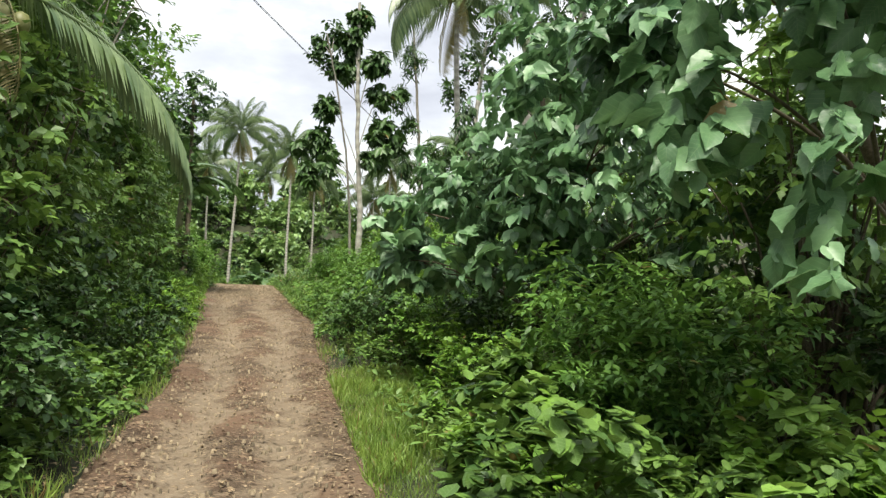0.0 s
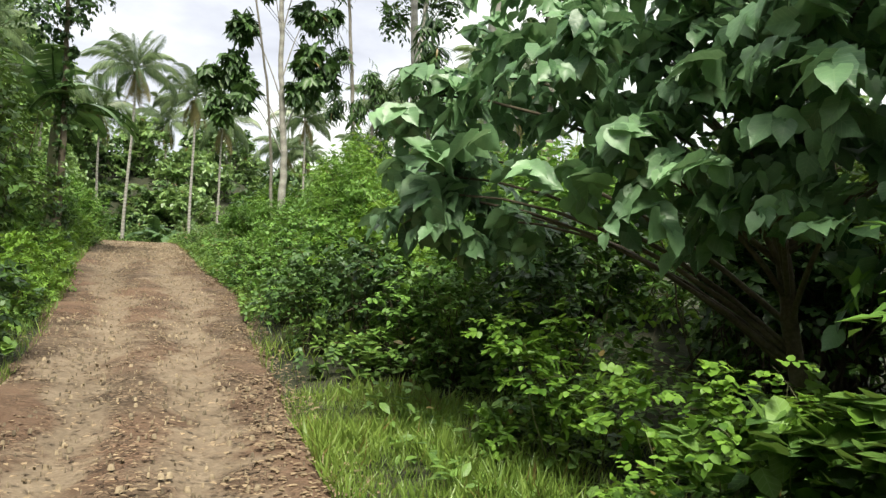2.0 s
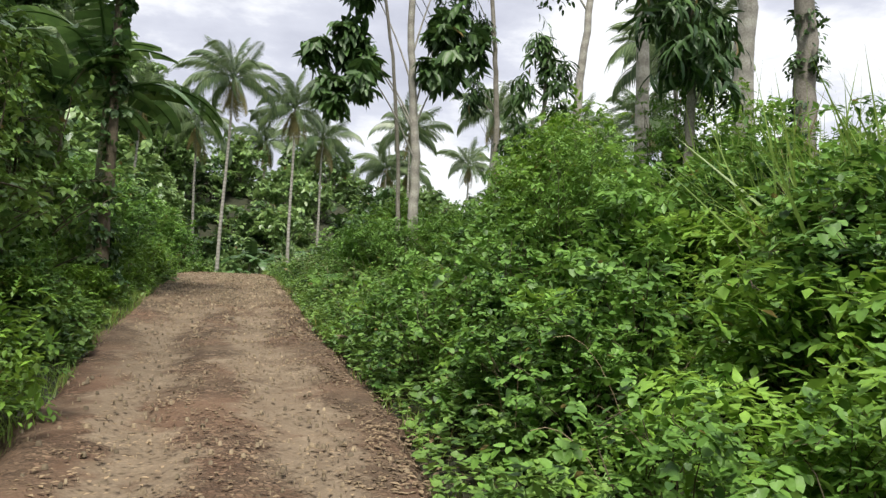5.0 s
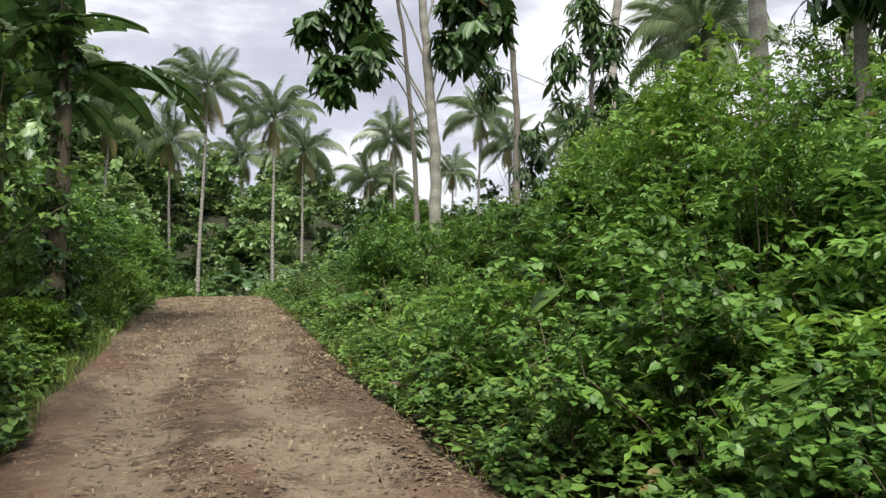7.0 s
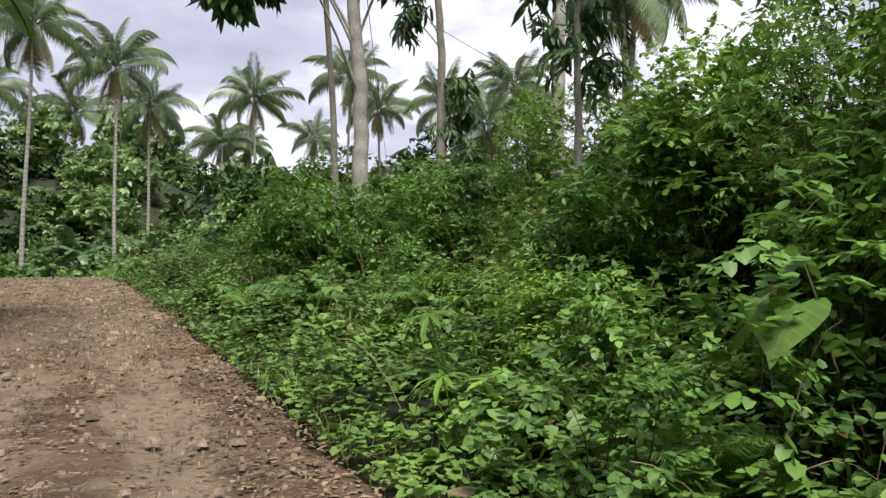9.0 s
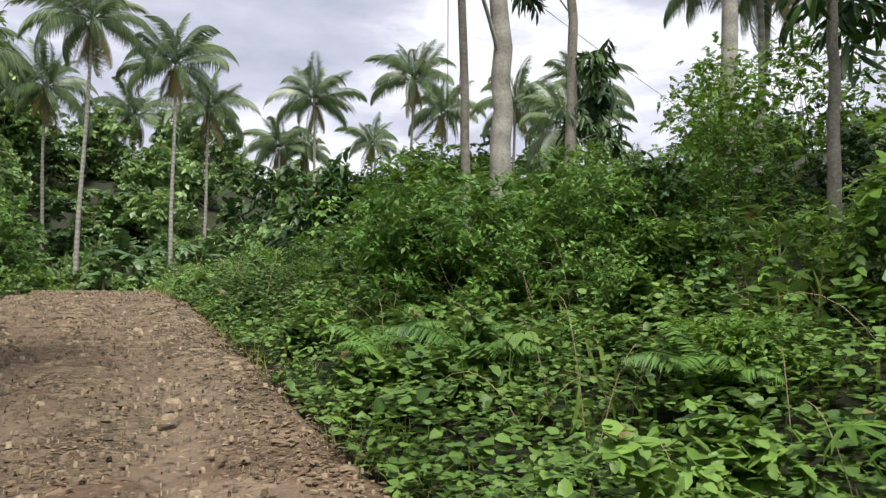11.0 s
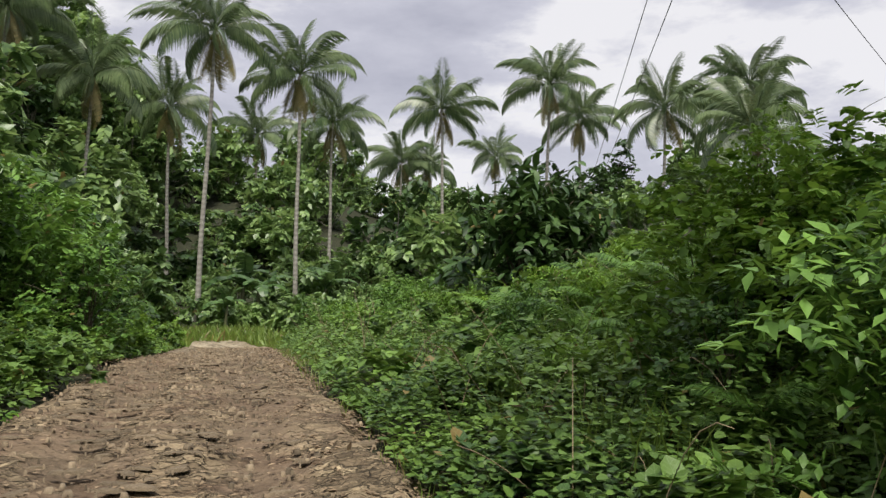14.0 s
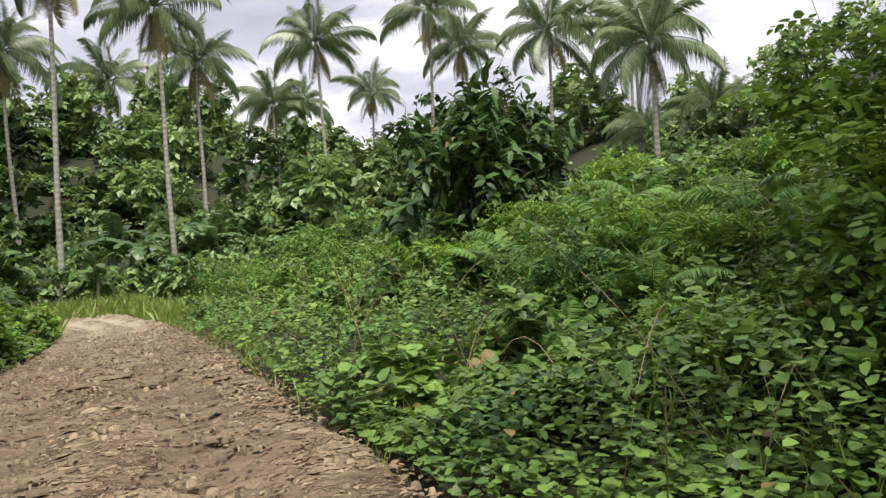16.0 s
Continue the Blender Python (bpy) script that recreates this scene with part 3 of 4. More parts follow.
FROND = [frond_mesh("young_frond", 3.3, 0.1, 0.8, 40, 0.8, M_PALM, 0.3, 1, 0.85), frond_mesh("frond", 4.4, 0.35, 1.75, 54, 1.0, M_PALM, 1.0, 2, 0.85),
         frond_mesh("low_frond", 4.2, 0.3, 1.45, 52, 1.05, M_PALM, 1.7, 3, 0.85), frond_mesh("dry_frond", 3.0, 0.0, 0.7, 36, 0.8, M_PALM_OLD, 0.9, 4)]
NUT = raw_mesh("coconut", *tube_arrays([(0, 0, -.14), (0, 0, -.1), (0, 0, 0), (0, 0, .09), (0, 0, .13)], [0.01, .08, .11, .08, .01], 7), M_NUT, True)


def coconut_palm(top, base_x, base_y, size=1.0, dry=2, label="tall coconut palm with a slender grey ringed trunk", fronds=28, thick=0.15):
    base_z = float(ground_z(base_x, base_y)) - 0.2
    ob = new("coconut_palm")
    ob.matrix_basis = pose(base_x, base_y, base_z)
    end = np.array(top, float) - (base_x, base_y, base_z)
    t = np.linspace(0, 1, 26)[:, None]
    lean = end * np.array([1, 1, 0]) * t ** 1.6 + np.array([0, 0, end[2]]) * t
    lean[:, 0] += 0.25 * np.sin(t[:, 0] * 5 + base_x) * t[:, 0] * (1 - t[:, 0])
    rad = thick * (1.0 - 0.45 * t[:, 0]) * (1 + 0.05 * (np.arange(26) % 2)) + thick * 0.7 * np.exp(-t[:, 0] * 18)
    part("trunk", tube_mesh("trunk", [(lean, rad)], M_PALMBARK, 9), ob)
    for k in range(fronds):
        q = k / (fronds - 1)
        me = FROND[3] if k >= fronds - dry else FROND[0] if q < 0.22 else FROND[1] if q < 0.66 else FROND[2]
        up = 80 - 118 * q + random.uniform(-13, 13) if me != FROND[3] else random.uniform(-75, -45)
        fr = part("frond", me, ob, "dry brown hanging frond" if me == FROND[3] else "")
        fr.matrix_basis = Matrix.Translation(end + [0, 0, 0.1]) @ pose(0, 0, 0, 0, -up, k * 137.5 + random.uniform(-12, 12)) @ pose(0, 0, 0, random.uniform(-38, 38)) @ Matrix.Scale(size * random.uniform(0.72, 1.15), 4)
    for k in range(5):
        nut = part("coconut", NUT, ob)
        nut.matrix_basis = Matrix.Translation(end + [0.25 * math.cos(k * 1.3), 0.25 * math.sin(k * 1.3), -0.35 - 0.1 * (k % 2)])
    return tagged(ob, label, "palm tree", "coconut palms on the slope")


def banana_leaf_mesh(name, length, seed):
    """A long paddle leaf along +x with torn edges, arching over."""
    r = np.random.default_rng(seed)
    n = 15
    t = np.linspace(0, 1, n)
    ang = 1.0 - 1.9 * t ** 1.2
    x, z = np.concatenate([[0], np.cumsum(np.cos(ang[:-1]))]) * length / n, np.concatenate([[0], np.cumsum(np.sin(ang[:-1]))]) * length / n
    w = length * 0.15 * np.sin(math.pi * np.clip(t * 0.88 + 0.06, 0, 1)) ** 0.6
    vs, fs = [], []
    for side in (1, -1):
        for i in range(1, n - 1):
            tear = 0.3 if r.random() < 0.3 else 0.0
            b = len(vs)
            vs += [(x[i], 0, z[i]), (x[i + 1], 0, z[i + 1]), (x[i + 1] - tear * 0.15, side * w[i + 1], z[i + 1] + 0.05 - 0.4 * w[i + 1] - tear * 0.1), (x[i] + tear * 0.3, side * w[i], z[i] + 0.05 - 0.4 * w[i])]
            fs += [(b, b + 1, b + 2), (b, b + 2, b + 3)] if side > 0 else [(b, b + 2, b + 1), (b, b + 3, b + 2)]
    v, f = tube_arrays(np.stack([x, 0 * x, z - 0.02], -1), np.linspace(0.035, 0.006, n), 5)
    return raw_mesh(name, np.concatenate([np.array(vs), v]), np.concatenate([np.array(fs), f + len(vs)]), M_BANANA)


BANANA_LEAF = [banana_leaf_mesh("leaf", 2.3, 1), banana_leaf_mesh("leaf", 1.9, 2)]


def banana_plant(x, y, size=1.0, leaves=8, stem=1.8):
    ob = new("banana_plant")
    ob.matrix_basis = pose(x, y, float(ground_z(x, y)) - 0.1)
    part("stem", tube_mesh("stem", [(bend((0, 0, 0), (0.1, 0.05, stem * size), 0, 8), np.linspace(0.13, 0.07, 8) * size)], M_STEM, 9), ob)
    for k in range(leaves):
        lf = part("leaf", BANANA_LEAF[k % 2], ob)
        lf.matrix_basis = pose(0.1, 0.05, stem * size, random.uniform(-15, 15), random.uniform(-35, 25), k * 137.5 + random.uniform(-20, 20)) @ Matrix.Scale(size * random.uniform(0.8, 1.1), 4)
    return tagged(ob, "banana plant with broad torn green leaves", "banana plant", "banana plants")


def leafy_tree(name, x, y, trunk_line, trunk_r, lobes, n, shape, size, leaf, bark, label, droop=0.5, lift=0.8, seed=1, limb_r=0.05, sides=10, fork=0.5, inner=0.45, every=1):
    """A tree: a tapered trunk, a limb to each clump of the crown, and the crown's leaves. Places are from the foot."""
    ob = new(name)
    ob.matrix_basis = pose(x, y, float(ground_z(x, y)) - 0.15)
    line = np.array(trunk_line, float)
    t = np.linspace(0, 1, 24)
    k = np.linspace(0, 1, len(line))
    line = np.stack([np.interp(t, k, line[:, i]) for i in range(3)], -1)
    line[:, :2] += 0.03 * np.random.default_rng(seed).normal(size=(24, 2)) * trunk_r * 4
    part("trunk", tube_mesh("trunk", [(line, trunk_r * (1 - 0.55 * t) * (1 + 0.5 * np.exp(-t * 14)))], bark, sides), ob)
    for lx, ly, lz, q in lobes[::every]:
        s = np.clip((lz - q * 0.4 - 0.3 * math.hypot(lx, ly)) / line[-1, 2], fork, 0.97) * random.uniform(0.92, 1.0)
        foot = np.array([np.interp(s, t, line[:, i]) for i in range(3)])
        limb = bend(foot, (lx, ly, lz), 0.1 * np.linalg.norm(foot - (lx, ly, lz)), 7)
        part("limb", tube_mesh("limb", [(limb, np.linspace(limb_r, limb_r * 0.3, 7))], bark, 5), ob)
    part("crown", shrub_foliage("crown", lobes, n, shape, size, leaf, droop, lift, inner, seed), ob)
    return tagged(ob, label, "tree")


def fern(x, y, size=1.0, count=9, z=None):
    ob = new("fern")
    ob.matrix_basis = pose(x, y, float(ground_z(x, y)) if z is None else z, 0, 0, random.uniform(0, 360))
    for k in range(count):
        fr = part("frond", FERN, ob)
        fr.matrix_basis = pose(0, 0, 0, random.uniform(-10, 10), random.uniform(-25, 15), k * 360 / count + random.uniform(-15, 15)) @ Matrix.Scale(size * random.uniform(0.75, 1.1), 4)
    return tagged(ob, "green fern with feathery arching fronds", "fern", "ferns beside the road")


FERN = frond_mesh("frond", 1.0, 0.9, 0.6, 36, 0.24, M_SHRUB, 0.15, 9, 1.4)

# ---- far slopes: woods ----
shrub_kind("wood", "forest_tree", "leafy tree crown overgrown with vines on the hillside", "tree", 6.5, 3.6, 26, 1050, WIDE, 0.62, M_HILL, M_BARK, 0.5, 0.7, 0.09, 31, 0.6)
shrub_kind("wood_dark", "forest_tree", "dark green tree crown on the hillside", "tree", 7.5, 3.4, 24, 1050, WIDE, 0.55, M_DARK, M_BARK, 0.5, 0.7, 0.09, 32, 0.6)
shrub_kind("wood_low", "hillside_shrub", "low mass of broad-leaved shrubs on the hillside", "shrub", 3.2, 3.2, 22, 950, WIDE, 0.5, M_HILL, M_TWIG, 0.5, 0.7, 0.04, 33, 0.6)
random.seed(5)
for k in range(115):
    x, y = random.uniform(-40, 40), random.uniform(72, 128)
    if y < 88 and -7 < x < 40 and random.random() < 0.6:
        continue
    place(random.choice(("wood", "wood_dark", "wood_low", "wood")), x, y, random.uniform(0.6, 1.15), tall=random.uniform(0.7, 1.1))
for k in range(52):
    x, y = random.uniform(-30, -6), random.uniform(46, 74)
    place(random.choice(("wood", "wood", "wood_dark", "wood_low")), x, y, random.uniform(0.6, 1.0) if x > -12 else random.uniform(0.9, 1.3))
for k in range(40):
    x, y = random.uniform(13, 48), random.uniform(40, 74)
    place(random.choice(("wood_low", "wood", "wood_low")), x, y, random.uniform(0.3, 0.6))
for k in range(26):
    x, y = random.uniform(-9, 8), random.uniform(60, 78)
    if abs(x + 0.5) > 3 or y > 69:
        place("wood_low", x, y, random.uniform(0.35, 0.65))

for k in range(60):
    place(random.choice(("wood_low", "wood_low", "wood")), random.uniform(-13, 34), random.uniform(78, 104), random.uniform(0.5, 0.85))

for k in range(26):
    place("wood_low", random.uniform(12, 30), random.uniform(46, 66), random.uniform(0.35, 0.6))

shrub_kind("wood_tall", "forest_tree", "tall forest tree high on the hillside", "tree", 13.5, 4.4, 44, 2600, WIDE, 0.62, M_HILL, M_BARK, 0.5, 0.7, 0.12, 34, 0.6)
for k in range(13):
    place("wood_tall", -26 + k * 1.5, random.uniform(90, 104), random.uniform(0.85, 1.05) - 0.02 * k)

# ---- palms: crown places, feet ----
PALMS = (((-1.5, 71.0, 17.4), -2.0, 71.2, 1.0), ((3.2, 74.3, 16.3), 3.2, 74, 0.95), ((6.5, 85.8, 16.2), 6.3, 85.5, 1.0), ((1.6, 115, 20.9), 1.5, 115, 1.25),
         ((-9.35, 81.4, 17.1), -9.6, 81.2, 1.15), ((-5.0, 85.4, 16.5), -4.9, 85.3, 1.1), ((14.9, 86, 17.9), 15.2, 86, 1.05), ((30.0, 117, 20.5), 29.8, 117, 1.15),
         ((22.4, 82.3, 19.4), 22.1, 82.3, 1.1), ((26.5, 85.9, 17.9), 26.8, 86, 1.05), ((29.6, 78, 17.2), 29.4, 78, 1.15), ((35.3, 76, 18.9), 35.6, 76, 1.1),
         ((17.2, 112, 18.2), 17.0, 112, 1.15), ((20.1, 112, 18.0), 20.3, 112, 1.0), ((22.9, 59.5, 11.4), 22.9, 59.4, 0.9), ((28.8, 62, 8.8), 28.7, 62, 0.7),
         ((32.7, 63, 8.4), 32.6, 63, 0.7), ((28.0, 66, 8.2), 28.1, 66, 0.65), ((-16, 90, 24), -16.3, 90, 1.2), ((43, 86, 19), 43, 86, 1.1), ((-13.5, 78, 20), -13.6, 78, 1.1))
for top, bx, by, s in PALMS:
    coconut_palm(top, bx, by, s * (1.12 if by < 80 and bx < 10 else 1.04), random.choice((2, 3, 4)))
coconut_palm((6.2, 23.9, 12.3), 6.5, 24.2, 0.9, 2, thick=0.13)
coconut_palm((16.2, 39.4, 11.6), 16.5, 39.6, 0.8, 2, thick=0.14)
coconut_palm((17.6, 40.2, 12.6), 17.0, 40.4, 0.85, 2, thick=0.15)
for x, y, s in ((-0.6, 69, 0.8), (1.0, 73, 1.25), (2.7, 70.5, 0.7), (4.6, 72, 1.0), (5.6, 78, 1.2), (-4.5, 69, 0.9), (8.8, 80, 1.3), (0.2, 77, 1.4)):
    banana_plant(x, y, s)

# ---- standing trees beside the road ----
def ragged(centres, each, spread, radius, seed):
    """Clumps broken up into smaller ones round each centre."""
    r = np.random.default_rng(seed)
    return [(*(np.array(p) + r.normal(size=3) * spread * [0.7, 0.7, 0.6]), radius * (0.7 + 0.6 * r.random())) for p in centres for _ in range(each)]


leafy_tree("tree", 4.35, 32.0, ((0, 0, 0), (0.0, 0.0, 3), (-0.25, 0, 6), (-0.4, 0, 12.2)), 0.145,
           ragged(((-2.1, -0.3, 4.9), (-1.5, 0.1, 5.4), (-1.9, 0.2, 6.1), (0.75, -0.2, 5.7), (1.1, 0.2, 6.4), (0.6, 0.3, 7.1), (-1.5, 0, 7.6), (1.1, 0, 8.3), (-1.1, 0, 9.0), (0.4, 0, 9.8), (-0.8, 0.1, 10.6), (-0.3, 0, 11.9)), 4, 0.36, 0.4, 3),
           6200, NARROW, 0.34, M_DARK, M_PALE, "tall slender tree with a pale blotched trunk and dark drooping leaves", 1.1, 0.5, 41, 0.03, fork=0.3, inner=0.3, every=4)
leafy_tree("tree", 9.4, 33.6, ((0, 0, 0), (0.15, 0, 5), (0.8, 0, 11)), 0.17, ((-0.6, 0.3, 8.6, 0.8), (1.3, 0, 9.2, 0.9), (0.4, 0.5, 10.2, 1.0), (1.2, -0.4, 11.3, 0.9)),
           1300, OVATE, 0.22, M_DARK, M_PALE, "slim leaning pale tree with a sparse dark crown", 0.6, 0.6, 42, 0.04)
leafy_tree("tree", 9.3, 25.4, ((0, 0, 0), (0.05, 0, 6), (-0.1, 0, 13)), 0.25, ((-1.6, 0.3, 10.5, 1.2), (1.5, 0, 11.2, 1.2), (0.2, 0.5, 12, 1.3), (0.9, -0.9, 13.3, 1.2), (-1.0, 0, 13.6, 1.2)),
           1800, OVATE, 0.22, M_DARK, M_PALE, "large tree with a thick smooth pale trunk", 0.6, 0.6, 43, 0.07)
leafy_tree("vine_covered_tree", 12.0, 27.0, ((0, 0, 0), (0.05, 0, 6), (0.1, 0, 12)), 0.3, ((0, 0, 1.5, .55), (0.1, 0, 2.6, .5), (-0.1, 0.1, 3.7, .5), (0, 0, 4.8, .5), (0.1, 0.1, 5.9, .5), (0, 0, 7, .5), (0, 0, 8.1, .55), (-1.2, 0.3, 9.5, 1.2), (1.5, 0, 10.6, 1.3), (0.2, 0.5, 12, 1.4)),
           3600, OVATE, 0.17, M_DARK, M_BARK, "tall tree whose trunk is covered by climbing vines", 0.6, 0.6, 44, 0.05, fork=0.1)
leafy_tree("tree", 4.05, 32.3, ((0, 0, 0), (-0.1, -0.05, 3), (-0.4, -0.4, 5.5), (-0.9, -0.8, 8), (-1.5, -1.0, 10.5)), 0.06, ((-1.3, 0.3, 9.6, 0.5), (-1.7, 0.2, 10.4, 0.6), (-1.1, 0, 10.9, 0.5)),
           500, OVATE, 0.24, M_DARK, M_BARK, "thin leaning dark-barked tree", 0.7, 0.6, 45, 0.02)
leafy_tree("tree", 7.58, 35.56, ((0, 0, 0), (0.1, 0, 4), (-0.1, 0, 7), (-0.5, 0.2, 12)), 0.11, ((0.75, -0.2, 2.1, .35), (0.35, 0.2, 2.6, 0.4), (0.8, 0.1, 3.0, 0.4), (0.5, -0.2, 3.5, .4), (-0.6, 0.2, 4.9, .45), (-0.8, 0.0, 5.4, .4), (-0.5, 0, 7.2, .5), (-1.0, 0.3, 8.6, 0.7), (-0.5, 0, 10.6, 0.8)),
           1700, LONG, 0.3, M_DARK, M_BARK, "thin tree with a creeper of large drooping leaves", 1.2, 0.5, 46, 0.02, fork=0.15)
leafy_tree("tree", 6.76, 29.3, ((0, 0, 0), (0.0, 0, 3), (0.1, 0, 5.2)), 0.07, ((0.5, 0.1, 2.9, .4), (-0.4, -0.1, 3.1, .45), (0.4, 0.2, 3.7, .45), (-0.5, 0.1, 4.1, .45), (0.2, -0.2, 4.6, .5), (-0.1, 0, 5.2, .45)),
           900, LONG, 0.3, M_DARK, M_BARK, "very thin straight tree with a crown of large drooping leaves", 1.2, 0.5, 47, 0.02)
# ---- broad-leaved trees that hang over the grass verge ----
leafy_tree("broad_leaved_tree", 4.0, 8.6, ((0, 0, 0), (-0.2, 0.1, 1.5), (-0.5, 0.2, 3.2), (-0.6, 0.3, 5.0)), 0.06,
           ((0.4, -1.2, 2.7, .45), (-0.9, -0.5, 2.0, .4), (0.7, -1.2, 2.4, .5), (-2.0, 1.3, 1.95, .3), (-1.5, 0.0, 2.1, .45), (-2.0, 1.5, 2.1, .5), (-0.9, -1.1, 2.8, .65), (-1.6, 0.6, 2.7, .7), (-0.7, -1.8, 3.1, .8), (-1.3, 1.4, 3.2, .75), (-0.9, -0.4, 3.4, .9), (-1.5, 2.0, 3.0, .5), (-2.15, 1.65, 1.95, .3), (-1.75, 1.9, 2.3, .42), (-1.6, 1.4, 1.8, .4), (-2.2, 1.2, 2.6, .4), (-1.3, 2.1, 1.9, .4),
            (0.3, -1.0, 3.6, .9), (-0.4, 1.2, 4.1, .9), (-0.9, -1.4, 4.0, .8), (-0.6, -0.3, 4.9, .9), (0.6, -0.6, 5.3, .9), (1.4, 0, 3.4, 1.0), (1.5, -1.5, 2.8, .9),
            (-1.1, -0.2, 2.72, 0.5), (-0.92, -0.7, 2.49, 0.5), (-0.87, -1.03, 1.87, 0.45), (-0.96, -0.41, 2.1, 0.5), (-1.18, 0.01, 2.27, 0.5), (-0.67, -0.88, 2.6, 0.5), (-1.3, 0.31, 2.79, 0.5), (-0.52, 0.03, 2.94, 0.6), (-0.29, -0.43, 2.32, 0.6)),
           6200, LOBED, 0.125, M_BROAD, M_TWIG, "small tree with large drooping lobed grey-green leaves", 0.8, 0.6, 51, 0.022, fork=0.15, inner=0.5)
leafy_tree("broad_leaved_tree", 4.3, 4.2, ((0.5, 0.1, 0), (0.3, 0.1, 1.6), (-0.5, 0.1, 3.3), (-0.4, 0.2, 4.8)), 0.07,
           ((-1.9, -0.4, 3.0, .5), (-1.8, 0.5, 3.3, .55), (-1.3, -0.8, 3.4, .7), (-1.5, 0.2, 4.0, .7), (-0.6, -0.9, 4.2, .9), (0.5, 0, 4.6, 1.0), (0.7, -1.2, 3.8, .9), (-1.4, -0.9, 2.3, 0.4)),
           2200, LOBED, 0.14, M_BROAD, M_TWIG, "small tree with large drooping lobed leaves over the verge", 0.8, 0.6, 52, 0.022, fork=0.2, inner=0.5)

# ---- shrubs ----
shrub_kind("fine", "shrub", "bushy shrub with fine light green leaves", "shrub", 2.0, 1.1, 26, 2500, SMALL, 0.108, M_SHRUB, M_STEM, 0.1, 1.6, 0.012, 61, 0.4)
shrub_kind("fine_b", "shrub", "tangled shrub with small yellow-green leaves", "shrub", 1.6, 1.2, 24, 2100, SMALL, 0.11, M_LIME, M_STEM, 0.1, 1.6, 0.012, 62, 0.4)
shrub_kind("mid", "shrub", "leafy shrub with pointed mid-green leaves", "shrub", 1.9, 1.1, 24, 2000, ROUND, 0.08, M_SHRUB, M_TWIG, 0.25, 1.7, 0.014, 63, 0.4)
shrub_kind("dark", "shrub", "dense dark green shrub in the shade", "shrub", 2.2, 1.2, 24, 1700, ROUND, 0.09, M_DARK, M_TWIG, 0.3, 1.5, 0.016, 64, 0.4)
shrub_kind("herb", "herb", "low weed with soft green leaves", "weed", 0.75, 0.6, 18, 400, ROUND, 0.095, M_VINE, M_STEM, 0.15, 1.6, 0.006, 65, 0.3)
shrub_kind("herb_b", "herb", "low weed with rounded leaves", "weed", 0.6, 0.65, 16, 320, ROUND, 0.11, M_VINE, M_STEM, 0.2, 1.2, 0.006, 66, 0.3)
shrub_kind("creeper", "creeper_wall", "curtain of dark creeper leaves over a small tree", "shrub", 4.6, 1.5, 40, 3400, WIDE, 0.13, M_VINE, M_TWIG, 0.5, 0.6, 0.03, 67, 0.5)
shrub_kind("creeper_b", "creeper_wall", "tall mass of mixed green creepers and saplings", "shrub", 4.2, 1.5, 38, 3200, WIDE, 0.125, M_VINE, M_TWIG, 0.4, 0.7, 0.03, 68, 0.5)
shrub_kind("round", "round_bush", "big rounded bush with glossy dark leaves", "bush", 3.4, 2.0, 44, 2600, OVATE, 0.3, M_DARK, M_TWIG, 0.3, 0.9, 0.04, 69, 0.6)
shrub_kind("tall", "tree", "tall leafy roadside tree with light green leaves", "tree", 8.5, 2.3, 64, 6500, WIDE, 0.15, M_SHRUB, M_BARK, 0.5, 0.7, 0.06, 70, 0.5)
shrub_kind("tall_b", "tree", "tall dark tree hung with creepers", "tree", 8.0, 2.2, 64, 6500, WIDE, 0.15, M_DARK, M_BARK, 0.5, 0.7, 0.06, 72, 0.5)
shrub_kind("twiggy", "twiggy_tree", "twiggy small tree with sparse pointed leaves", "tree", 5.2, 1.7, 60, 6200, NARROW, 0.095, M_SHRUB, M_TWIG, 0.3, 1.5, 0.018, 71, 0.3)
shrub_kind("fine_l", "shrub", "airy shrub with fresh yellow-green leaves", "shrub", 2.1, 1.1, 28, 2400, ROUND, 0.085, M_LIME, M_STEM, 0.2, 1.4, 0.012, 73, 0.4)
shrub_kind("herb_l", "herb", "bright green weed with upturned leaves", "weed", 0.7, 0.5, 16, 560, ROUND, 0.075, M_LIME, M_STEM, 0.15, 1.6, 0.006, 74, 0.3)
shrub_kind("twiggy_l", "twiggy_tree", "slender young tree with small light green leaves", "tree", 5.2, 1.5, 60, 5600, ROUND, 0.085, M_LIME, M_TWIG, 0.4, 1.3, 0.016, 75, 0.3)
random.seed(11)
for x, y, s in ((2.75, 7.3, 0.9), (3.1, 7.7, 1.0), (3.3, 7.2, 0.9), (2.9, 6.6, 0.9), (3.6, 7.9, 1.1), (2.5, 6.2, 0.8), (3.8, 8.5, 1.0), (3.3, 8.6, 0.9)):
    place("herb_l", x, y, s)
# right side, from the start to the bend
for k in range(46):
    y = random.uniform(1.3, 8.6)
    place(random.choice(("herb", "herb_l", "herb")), random.uniform(1.7 + 0.10 * max(0, y - 3.5), 3.9), y, random.uniform(0.8, 1.3))
for k in range(20):
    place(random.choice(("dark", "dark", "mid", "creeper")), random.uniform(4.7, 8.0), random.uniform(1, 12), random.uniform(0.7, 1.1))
for x, y, s in ((2.3, 7.6, 0.5), (2.5, 9.2, 0.55)):
    place("fine_l", x, y, s)
for x, y, s in ((2.2, 5.5, 0.55), (2.35, 6.4, 0.7), (2.7, 6.9, 0.85), (2.9, 5.9, 0.75)):
    place("herb", x, y, s * 1.6)
